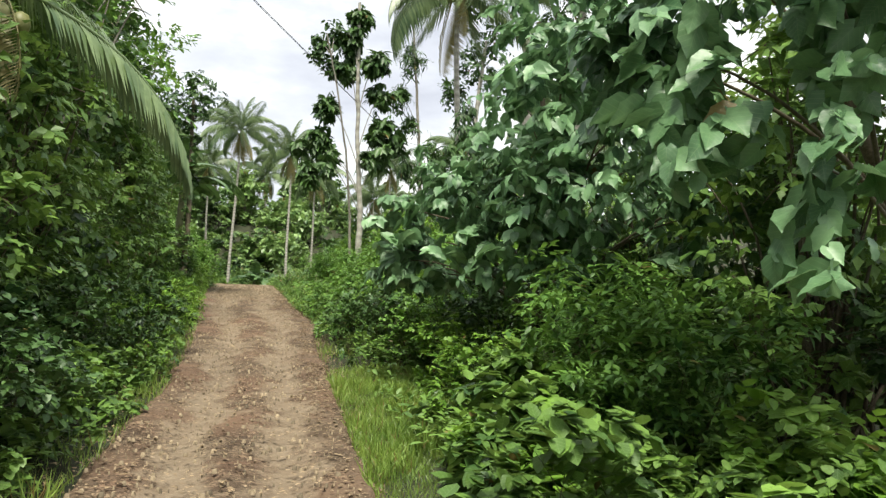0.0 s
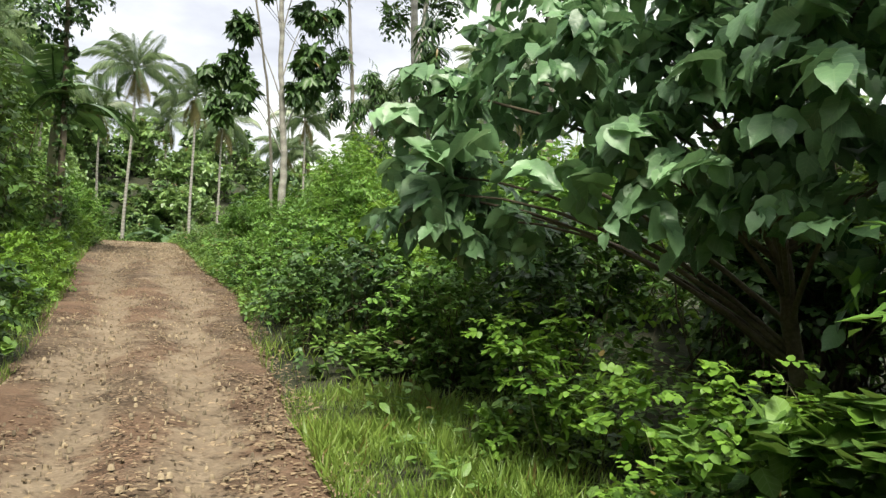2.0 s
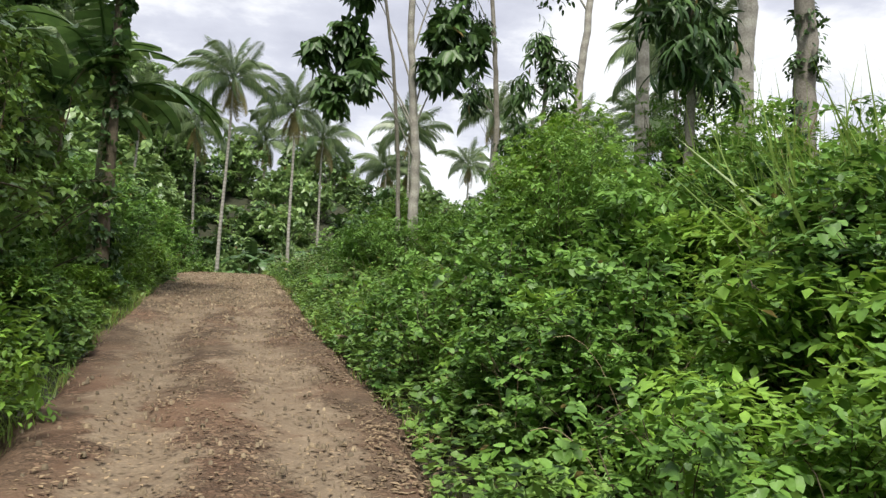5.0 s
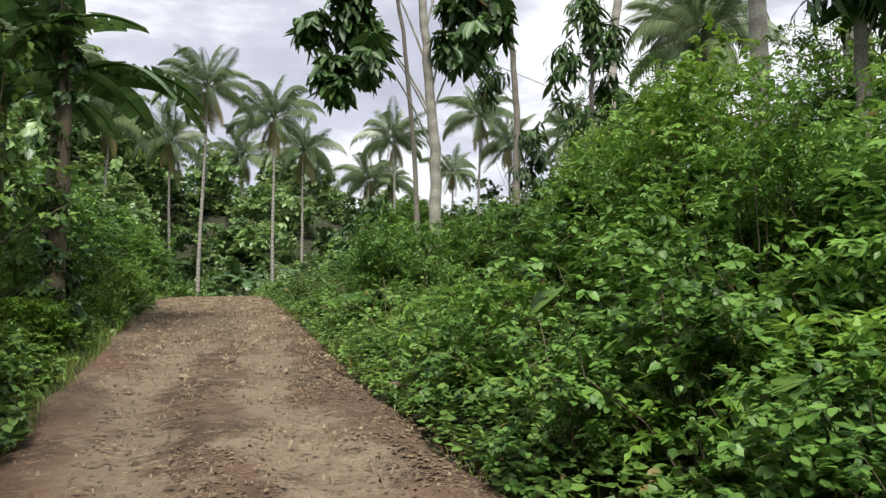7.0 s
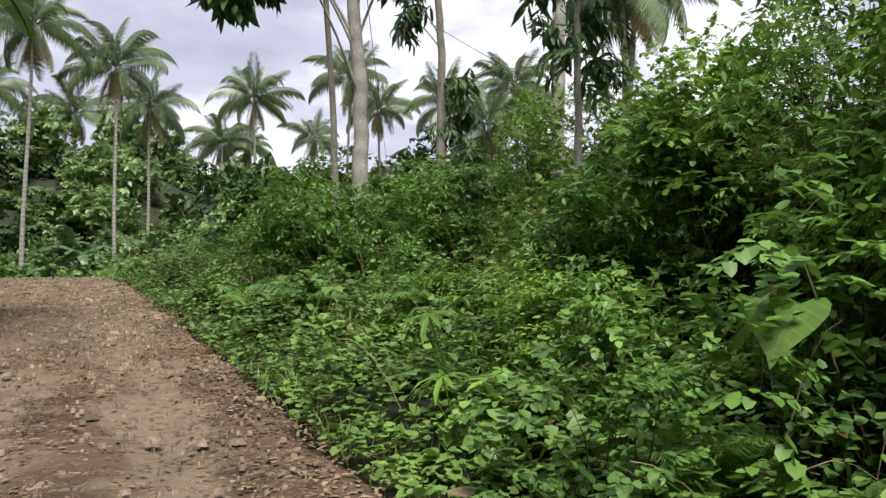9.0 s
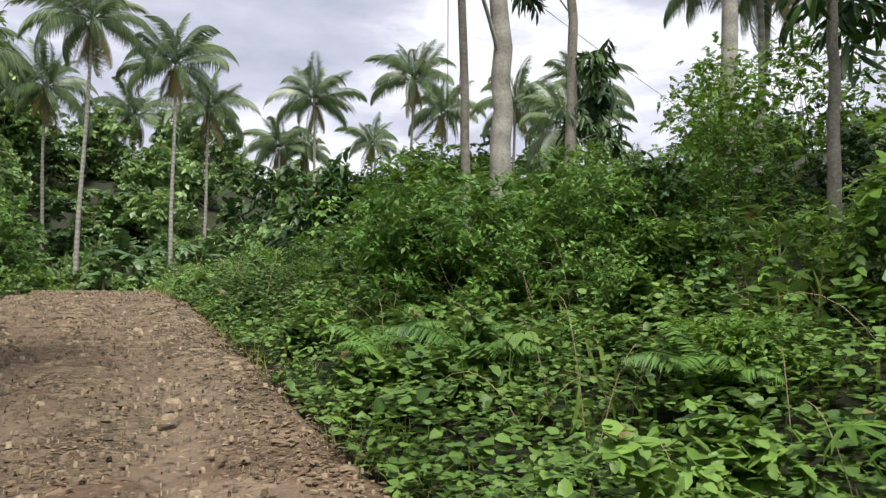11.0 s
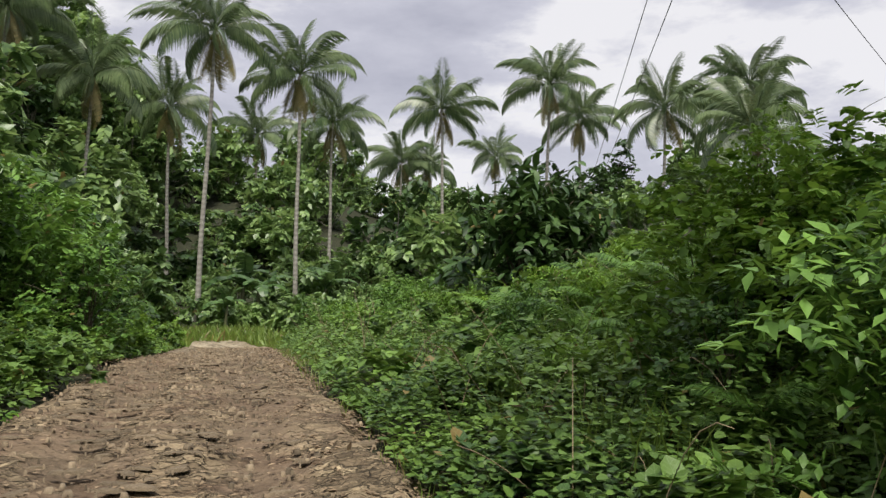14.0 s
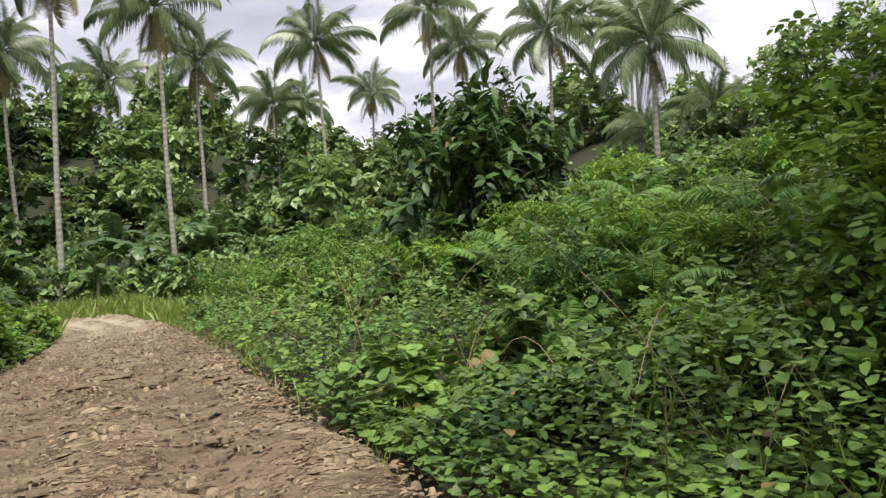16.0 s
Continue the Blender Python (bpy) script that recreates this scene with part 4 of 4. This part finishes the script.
for k in range(58):
    y = random.uniform(10.6, 23)
    x = random.uniform(2.6, 7.5)
    place("dark" if y < 11.5 and x < 4.5 else random.choice(("fine", "fine", "fine_b", "mid", "mid")), x, y, random.uniform(0.6, 0.85) * (0.8 + 0.1 * min(x, 6)))
for k in range(40):
    y = random.uniform(9.4, 24)
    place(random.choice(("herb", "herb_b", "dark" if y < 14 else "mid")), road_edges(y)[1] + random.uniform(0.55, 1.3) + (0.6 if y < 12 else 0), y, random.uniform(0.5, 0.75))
for k, (x, y, s) in enumerate(((3.9, 20.9, 0.52), (4.2, 22.0, 0.56), (4.4, 23.4, 0.56), (4.6, 22.5, 0.6), (5.3, 24.0, 0.6), (4.8, 24.9, 0.5), (6.5, 23.0, 0.62), (7.8, 24.0, 0.66))):
    place("twiggy_l" if k % 2 else "twiggy", x, y, s)
for k in range(84):
    y = random.uniform(24, 46)
    x = random.uniform(2.6, 9.5)
    place(random.choice(("fine", "mid", "fine_b", "fine_b", "dark" if y < 33 else "fine_b")), x, y, random.uniform(0.35, 0.6) + 0.15 * (x > 5 and y < 35) - 0.1 * (y > 35))
for k in range(60):
    y = random.uniform(23, 48)
    place(random.choice(("herb", "herb_b")), road_edges(y)[1] + random.uniform(0.5, 3.0), y, random.uniform(0.6, 1.0))
for x, y, s in ((3.9, 34.6, 0.85), (4.0, 33.5, 0.8), (4.3, 35.2, 0.9), (4.6, 34.1, 0.95), (2.5, 31.6, 0.75), (3.2, 30.8, 0.85), (3.3, 32.2, 0.8), (4.0, 31.4, 0.75), (4.9, 31.0, 0.7), (5.6, 32.2, 0.75), (5.3, 33.6, 0.75), (6.6, 33.2, 0.75), (6.2, 30.6, 0.7)):
    place("fine_l" if y > 33 else "fine", x, y, s)
for x, y, s in ((7.4, 31.6, 0.5), (8.3, 32.6, 0.6), (9.6, 31.8, 0.7)):
    place("twiggy_l", x, y, s)
place("round", 5.3, 43.2, 0.72, tall=1.15)
place("round", 6.2, 43.9, 0.68, tall=1.15)
for k in range(16):
    place("fine_b" if k % 3 else "herb", random.uniform(3.2, 7.5), random.uniform(36.5, 42.5), random.uniform(0.45, 0.7))
for k in range(44):
    place(random.choice(("fine_b", "mid", "fine")), random.uniform(2.0, 14), random.uniform(44, 60), random.uniform(0.5, 0.9))
# left side
for k in range(56):
    y = 4 + k * 0.42
    place(random.choice(("herb", "herb_b", "herb", "herb_l")), road_edges(y)[0] - random.uniform(0.3, 0.9), y, random.uniform(0.5, 0.9))
for k in range(44):
    y = 31 + k * 0.42
    place(random.choice(("herb", "herb_b", "herb_l")), road_edges(y)[0] - random.uniform(0.25, 0.8), y, random.uniform(0.6, 0.95))
for k in range(27):
    y = 0.2 + k * 1.0
    place("creeper" if y < 13 and k % 4 else random.choice(("creeper", "creeper_b", "creeper_b")), -3.0 - random.uniform(0, 0.5) - 0.012 * y, y, random.uniform(0.75, 1.1))
for k in range(10):
    y = -2 + k * 3.0
    place("tall_b" if y < 14 else random.choice(("tall", "tall_b")), random.uniform(-5.6, -4.4), y, random.uniform(0.8, 1.1))
for x, y, s in ((-4.1, 13.0, 0.95), (-4.1, 16.2, 1.0), (-4.1, 19.4, 1.05)):
    place("tall" if y > 18 else "tall_b", x, y, s)
for k in range(60):
    y = random.uniform(2, 34)
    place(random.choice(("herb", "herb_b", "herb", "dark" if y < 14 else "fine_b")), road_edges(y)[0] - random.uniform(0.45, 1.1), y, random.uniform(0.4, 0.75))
for k in range(60):
    y = random.uniform(30, 62)
    place(random.choice(("herb", "fine_b", "mid", "fine")), road_edges(y)[0] - random.uniform(0.9, 6), y, random.uniform(0.55, 1.0))
for k in range(16):
    place(random.choice(("fine_b", "mid", "fine")), random.uniform(-3.6, -2.2), random.uniform(22, 32), random.uniform(0.4, 0.7))
for x, y, s in ((4.3, 25.4, 0.8), (4.8, 24.7, 0.95), (5.2, 25.7, 1.0), (5.8, 25.2, 1.1), (5.6, 26.6, 1.0)):
    place(random.choice(("fine", "fine_l")), x, y, s)
place("twiggy_l", 4.15, 34.6, 0.38)
place("twiggy_l", 4.6, 35.0, 0.42)
for x, y, s in ((4.1, 13.5, 1.15), (4.6, 14.1, 1.2), (4.9, 13.4, 1.2)):
    place("fine", x, y, s)
for x, y, s in ((2.9, 5.9, 0.8), (3.3, 6.3, 0.9), (3.4, 5.3, 0.85), (2.6, 5.2, 0.5), (3.5, 6.9, 0.9)):
    place("fine", x, y, s)
for k in range(20):
    y = random.uniform(37, 53)
    place(random.choice(("mid", "fine_b", "dark", "fine")), road_edges(y)[0] - random.uniform(1.6, 4.5), y, random.uniform(0.95, 1.45))
for x, y, s in ((-2.7, 29.2, 1.45), (-4.0, 31.0, 1.3), (-3.3, 27.6, 1.2)):
    banana_plant(x, y, s, 10, 2.6)
leafy_tree("vine_covered_tree", -2.3, 27.6, ((0, 0, 0), (0.1, 0, 3), (0.0, 0.1, 7)), 0.12, ragged([(0.05, 0, 0.6 + 0.45 * k) for k in range(14)], 2, 0.18, 0.25, 9) + [(-0.6, 0.3, 6.6, 0.8), (0.2, 0.2, 7.3, 0.9)],
           2600, WIDE, 0.13, M_DARK, M_TWIG, "dead trunk wrapped in dark hanging creepers", 0.9, 0.4, 48, 0.015, fork=0.05)
leafy_tree("vine_covered_tree", 6.2, 22.3, ((0, 0, 0), (0.05, 0, 2.5), (0.1, 0.1, 5.6)), 0.09, ((0.3, -0.2, 3.3, .4), (-0.2, -0.2, 3.6, .5), (0.4, 0, 4.0, .5), (-0.4, 0.1, 4.2, .5), (0.1, 0, 4.9, .5), (0, 0.1, 5.5, .45)),
           1100, LONG, 0.3, M_DARK, M_BARK, "slim trunk hidden by a climber with large drooping dark leaves", 1.3, 0.5, 49, 0.02, fork=0.1)
# young palm whose frond hangs beside the road
young = coconut_palm((-2.75, 8.7, 4.7), -3.2, 8.5, 0.5, 1, "young coconut palm with a frond hanging towards the road", 6, 0.08)
hanging = part("frond", frond_mesh("frond", 3.1, -0.25, 1.5, 60, 0.62, M_PALM, 0.9, 12), young, "long pale frond hanging low")
hanging.matrix_basis = Matrix.Translation(Vector((-2.75, 8.7, 4.8)) - young.matrix_basis.translation) @ pose(0, 0, 0, 0, 0, 22)

# ---- ferns ----
for x, y, s in ((2.2, 24.7, 0.55), (2.36, 22.57, 0.55), (1.9, 29.2, 0.8), (2.4, 28.8, 0.9), (2.8, 30.8, 0.9), (1.75, 37.8, 0.5), (2.8, 40.8, 0.8), (3.2, 27.2, 0.8), (3.6, 39.6, 0.8), (3.0, 31.6, 0.8), (3.4, 36.6, 0.9), (4.2, 37.6, 1.0), (4.6, 38.6, 1.1), (3.6, 38.4, 0.9), (5.2, 37.4, 1.1), (5.6, 39.4, 1.1), (2.5, 36.4, 0.6), (4.4, 40.4, 1.0), (3.0, 33.2, 0.7)):
    fern(x, y, s * 0.75, 9, float(ground_z(x, y)) + 0.25)

# ---- big-leaved weeds, seedlings, fallen leaves ----
def stalked_leaf(name, shape, size, stalk, material):
    """A leaf on a curved stalk that stands at the origin."""
    top = np.array([0.25 * stalk, 0, stalk])
    v, f = tube_arrays(bend((0, 0, 0), top, 0.08 * stalk, 6), np.linspace(0.012, 0.006, 6), 5)
    pts = np.array(shape[0]) * size
    return raw_mesh(name, np.concatenate([v, pts + top]), np.concatenate([f, np.array(shape[1]) + len(v)]), material, True, np.concatenate([np.zeros((len(v), 2)), np.array(shape[0])[:, :2]]))


BIG_LEAF = stalked_leaf("leaf", HEART, 0.36, 0.75, M_VINE)


def taro(x, y, size=1.0, count=5, lift=0.0):
    ob = new("taro_plant")
    ob.matrix_basis = pose(x, y, float(ground_z(x, y)) + lift)
    for k in range(count):
        lf = part("leaf", BIG_LEAF, ob)
        lf.matrix_basis = pose(0, 0, 0, random.uniform(-12, 12), random.uniform(0, 30), k * 360 / count + random.uniform(-25, 25)) @ Matrix.Scale(size * random.uniform(0.7, 1.1), 4)
    return tagged(ob, "large-leaved weed with broad heart-shaped leaves on stalks", "plant", "large-leaved weeds")


def hand_leaf(name, fingers, size, material):
    """A leaf of narrow fingers spread like a hand, on a stalk."""
    v, f = tube_arrays(bend((0, 0, 0), (0.05, 0, 0.5), 0.05, 5), np.linspace(0.009, 0.005, 5), 5)
    vs, fs, base = [v], [f], len(v)
    for k in range(fingers):
        m = np.array(pose(0.05, 0, 0.5, 0, random.uniform(-5, 25), k * 360 / fingers))
        p = np.array(LONG[0]) * size * random.uniform(0.8, 1.1)
        vs.append(p @ m[:3, :3].T + m[:3, 3])
        fs.append(np.array(LONG[1]) + base)
        base += len(p)
    return raw_mesh(name, np.concatenate(vs), np.concatenate(fs), material)


HAND = hand_leaf("leaf", 9, 0.26, M_LIME)


def seedling(x, y, size=1.0, lift=0.0):
    ob = new("palmate_seedling")
    ob.matrix_basis = pose(x, y, float(ground_z(x, y)) + lift)
    for k in range(3):
        lf = part("leaf", HAND, ob)
        lf.matrix_basis = pose(0, 0, 0, random.uniform(-15, 15), random.uniform(5, 30), k * 120 + random.uniform(-25, 25)) @ Matrix.Scale(size * random.uniform(0.7, 1.1), 4)
    return tagged(ob, "pale green seedling with hand-shaped leaves", "plant", "seedlings")


def fallen_leaf(x, y, size, lift, turn, label="curled dry brown leaf fallen on the weeds"):
    ob = new("fallen_leaf", leaf_mesh("fallen_leaf", HEART, np.zeros((1, 3)), np.array([[1.0, 0.2, 0.15]]), np.array([[0.1, 0.3, 1.0]]), np.array([size]), M_DEAD))
    ob.matrix_basis = pose(x, y, float(ground_z(x, y)) + lift, random.uniform(-25, 25), random.uniform(-20, 20), turn)
    return tagged(ob, label, "leaf", "fallen leaves")


for x, y, s, h in ((3.45, 22.7, 1.0, 0.2), (3.7, 23.0, 0.8, 0.2), (2.6, 17.9, 0.7, 0.1), (2.9, 19.0, 0.8, 0.2), (2.9, 4.6, 0.7, 0.1), (2.7, 28.6, 0.5, 0.2)):
    taro(x, y, s, 5, h)
for x, y, s, h in ((2.2, 24.7, 1.0, 0.3), (1.95, 24.1, 0.9, 0.1), (2.6, 25.6, 0.8, 0.3), (1.75, 30.2, 0.7, 0.1)):
    seedling(x, y, s, h)
for x, y, s, h, r in ((2.3, 34.5, 0.11, 0.2, 160), (2.05, 34.75, 0.1, 0.2, 280), (1.55, 23.2, 0.15, 0.1, 20), (1.62, 23.35, 0.13, 0.1, 130), (1.9, 28.9, 0.2, 0.3, 70), (2.2, 13.2, 0.18, 0.5, 70)):
    fallen_leaf(x, y, s, h, r)

# ---- ground cover, grass, litter ----
def cover_leaves(name, n, xa, xb, ya, yb, shape, size, material, label, category, heap=0.35, seed=1, lift=1.6):
    r = np.random.default_rng(seed)
    y = r.uniform(ya, yb, n)
    l, e = road_edges(y)
    q = r.random(n)
    x = (e if xa > 0 or heap == 0 else l) + xa + q * (xb - xa)
    hump = np.clip(bumps(x, y, 0.7, seed) + 0.9 * bumps(x, y, 2.2, seed + 3.0) + 0.45, 0.03, 1.4)
    z = ground_z(x, y) + 0.03 + heap * hump * np.clip(np.abs(x - (e if xa > 0 else l)) / 0.6, 0.1, 1) * r.random(n) ** 0.3
    ways = r.normal(size=(n, 3)) * ([1, 1, 0.25] if heap else [1, 1, 0.03]) + [0, 0, 0.05 if heap else 0.02]
    ups = r.normal(size=(n, 3)) * (0.4 if heap else 0.15) + [0, 0, lift]
    z = z if heap else z - 0.015
    tagged(new(name, leaf_mesh(name, shape, np.stack([x, y, z], -1), ways, ups, size * (0.5 + 0.8 * r.random(n)), material)), label, category, kind="stuff")


cover_leaves("ground_cover", 38000, 0.1, 3.6, 20, 48, ROUND, 0.064, M_VINE, "carpet of creeping vine leaves on the bank", "vine", 0.6, 1)
cover_leaves("ground_cover", 23000, 2.8, 10, 20, 60, ROUND, 0.15, M_VINE, "carpet of vines and weeds over the rough slope", "vine", 0.7, 5)
cover_leaves("ground_cover", 10000, 0.5, 3.6, 0, 21, OVATE, 0.11, M_VINE, "low mixed weeds along the verge", "weeds", 0.4, 2)
cover_leaves("ground_cover", 13000, -3.2, -0.2, -1, 50, OVATE, 0.12, M_VINE, "low mixed weeds on the shaded verge", "weeds", 0.45, 3)
cover_leaves("ground_cover", 12000, 0.15, 3.2, 32, 39, ROUND, 0.055, M_VINE, "small creeping vine leaves on the bank", "vine", 0.4, 9)
cover_leaves("ground_cover", 9000, -3.6, -0.2, 30, 50, ROUND, 0.09, M_VINE, "creeping weeds on the bank beside the road", "weeds", 0.55, 7)
cover_leaves("ground_cover", 9000, -9, -2.6, 28, 66, ROUND, 0.2, M_VINE, "weeds and creepers below the hill", "weeds", 0.6, 6)
cover_leaves("ground_cover", 15000, 0.05, 3.0, 16, 30, ROUND, 0.085, M_VINE, "broad creeping vine leaves beside the road", "vine", 0.4, 12)
cover_leaves("ground_cover", 6000, -1.4, -0.05, 28, 46, ROUND, 0.075, M_VINE, "small weeds on the low bank beside the road", "weeds", 0.4, 15)
cover_leaves("ground_cover", 8000, 0.1, 2.8, 31, 37, ROUND, 0.075, M_VINE, "overlapping creeping vine leaves on the bank", "vine", 0.35, 16)
cover_leaves("dead_leaves", 5000, -0.3, 0.3, 8, 46, OVATE, 0.06, M_DEAD, "drift of pale dry leaves along the road edge", "leaves", 0.0, 14, 2.0)
cover_leaves("dead_leaves", 19000, -2.35, 0.12, -1, 50, WIDE, 0.045, M_DEAD, "dry brown fallen leaves and twigs on the road", "leaves", 0.0, 4, 3.0)


def grass(name, n, xa, xb, ya, yb, height, label, side=1, seed=1, wide=1.0):
    r = np.random.default_rng(seed)
    y = r.uniform(ya, yb, n)
    l, e = road_edges(y)
    x = (e if side > 0 else l) + side * (xa + (xb - xa) * r.random(n))
    clump = 0.5 + np.clip(bumps(x, y, 1.3, seed + 0.5) + 0.5, 0, 1)
    z = ground_z(x, y) - 0.02
    ways = r.normal(size=(n, 3)) * [0.4, 0.4, 0.1] + [0, 0, 1]
    shape = (tuple((a, b * wide, c) for a, b, c in BLADE[0]), BLADE[1])
    tagged(new(name, leaf_mesh(name, shape, np.stack([x, y, z], -1), ways, r.normal(size=(n, 3)), height * clump * (0.5 + 0.8 * r.random(n)), M_GRASS)), label, "grass", kind="stuff")


grass("grass", 24000, 0.0, 1.25, 1, 11.5, 0.13, "short bright green grass on the verge", 1, 1, 2.2)
grass("grass", 12000, 0.7, 2.6, 5.5, 11, 0.14, "short grass reaching under the trees", 1, 11, 2.2)
grass("grass", 3800, 0.0, 0.6, 11, 52, 0.15, "short grass along the road edge", 1, 2, 1.6)
grass("grass", 6000, -0.02, 0.45, -1, 34, 0.14, "grass along the shaded road edge", -1, 3, 1.6)
grass("grass", 5000, 0.0, 2.2, 50, 62, 0.4, "bright grass where the road bends", 1, 6, 3.0)
grass("grass", 5000, 0.0, 3.5, 48, 64, 0.4, "bright grass where the road bends", -1, 7, 3.0)
grass("grass", 5000, -4.5, 1.5, 61, 70, 0.4, "bright grass across the end of the road", 1, 9, 3.0)
grass("grass", 8000, 1.2, 9.5, 22, 58, 0.38, "rough grass among the weeds on the slope", 1, 8, 2.4)
grass("tall_grass", 2600, 3.2, 6.0, 15.5, 20.5, 1.5, "tall cane grass with arching blades", 1, 4, 0.5)
grass("tall_grass", 900, 1.0, 2.6, 27.5, 36, 0.5, "tufts of long arching grass", 1, 5, 0.5)


def stones(name, n, ya, yb, size, label, seed, high=1.0):
    """Loose stones: low faceted lumps, half sunk in the road."""
    r = np.random.default_rng(seed)
    y = r.uniform(ya, yb, n)
    l, e = road_edges(y)
    x = l + (e - l) * r.uniform(-0.02, 1.06, n)
    s = size * (0.35 + r.random(n) ** 3 * 1.6)
    ang = r.uniform(0, 6.28, (n, 1)) + np.arange(5)[None] * 1.2566
    ringr = s[:, None] * (0.7 + 0.6 * r.random((n, 5)))
    low = np.stack([x[:, None] + ringr * np.cos(ang), y[:, None] + ringr * np.sin(ang), np.repeat((road_z(x, y) - 0.02)[:, None], 5, 1)], -1)
    top = np.stack([x[:, None] + 0.65 * ringr * np.cos(ang), y[:, None] + 0.65 * ringr * np.sin(ang), (road_z(x, y) + 0.1 * s * high + 0.006)[:, None] + 0.16 * high * s[:, None] * r.random((n, 5))], -1)
    v = np.concatenate([low, top], 1)
    tri = []
    for j in range(5):
        k = (j + 1) % 5
        tri += [(j, k, 5 + k), (j, 5 + k, 5 + j)]
    tri += [(5, 6, 7), (5, 7, 8), (5, 8, 9)]
    f = np.array(tri)[None] + (np.arange(n) * 10)[:, None, None]
    tagged(new(name, raw_mesh(name, v.reshape(-1, 3), f.reshape(-1, 3), M_STONE)), label, "stones", kind="stuff")


stones("gravel", 3600, 1, 30, 0.013, "small loose stones in the dirt", 1)
stones("gravel", 2600, 27, 46, 0.018, "loose limestone rubble on the road", 2)
stones("flat_stones", 240, 24, 34, 0.035, "flat weathered stones embedded in the road", 3, 0.1)


def slab_mesh(seed):
    """A flat, uneven stone with a worn rim."""
    r = np.random.default_rng(seed)
    a = np.arange(7) * 6.2832 / 7 + r.uniform(-0.25, 0.25, 7)
    q = 1 + r.uniform(-0.3, 0.25, 7)
    rings = [np.stack([k * q * np.cos(a), k * 0.7 * q * np.sin(a), h + 0.04 * r.normal(size=7) * (h > 0)], -1) for k, h in ((1.1, -0.35), (0.95, 0.1), (0.7, 0.2))]
    v = np.concatenate(rings + [[[0, 0, 0.2]]])
    f = [(b + i, b + (i + 1) % 7, b + 7 + i) for b in (0, 7) for i in range(7)] + [(b + (i + 1) % 7, b + 7 + (i + 1) % 7, b + 7 + i) for b in (0, 7) for i in range(7)] + [(14 + i, 14 + (i + 1) % 7, 21) for i in range(7)]
    return raw_mesh("stone", v, np.array(f), M_SLAB)


SLABS = [slab_mesh(90 + k) for k in range(8)]
for k in range(290):
    y = 33.2 + 11 * random.random() ** 1.3
    l, e = road_edges(y)
    x = l + (e - l) * random.uniform(0.04, 1.0)
    slab = part("stone", SLABS[k % 8], ROAD)
    slab.matrix_basis = pose(x, y, float(road_z(x, y)) - 0.004, random.uniform(-3, 3), random.uniform(-3, 3), random.gauss(0, 25)) @ Matrix.Diagonal((1.2, 0.85, 0.4, 1)) @ Matrix.Scale(random.choice((0.03, 0.045, 0.06, 0.08)) * random.uniform(0.8, 1.2), 4)

# ---- dry stems that stick out of the weeds ----
def dry_stems(n, ya, yb, xa, xb, label, seed):
    r = np.random.default_rng(seed)
    lines = []
    for k in range(n):
        y = r.uniform(ya, yb)
        x = road_edges(y)[1] + r.uniform(xa, xb)
        z = float(ground_z(x, y))
        a, reach, high = r.uniform(0, 6.28), r.uniform(0.2, 0.7), r.uniform(0.25, 1.0)
        lines.append((bend((x, y, z), (x + reach * math.cos(a), y + reach * math.sin(a), z + high), r.uniform(0.05, 0.3), 7), np.linspace(0.0038, 0.002, 7)))
    tagged(new("dry_stems", tube_mesh("dry_stems", lines, M_STRAW, 4)), label, "stems", kind="stuff")


dry_stems(260, 14, 46, 0.5, 4.5, "thin pale dry stems arching out of the weeds", 21)

# ---- cables overhead ----
for a, b in (((-9.0, 2.0, 10.2), (32.0, 96.0, 11.5)), ((-9.5, 2.0, 10.6), (31.5, 96.0, 11.9)), ((7.1, 39.5, 10.6), (44.0, 66.5, 12.5))):
    cable = new("overhead_cable", tube_mesh("overhead_cable", [(bend(a, b, -0.4, 16), np.full(16, 0.012))], M_CABLE, 4))
    tagged(cable, "thin black overhead cable", "cable", "overhead cables")
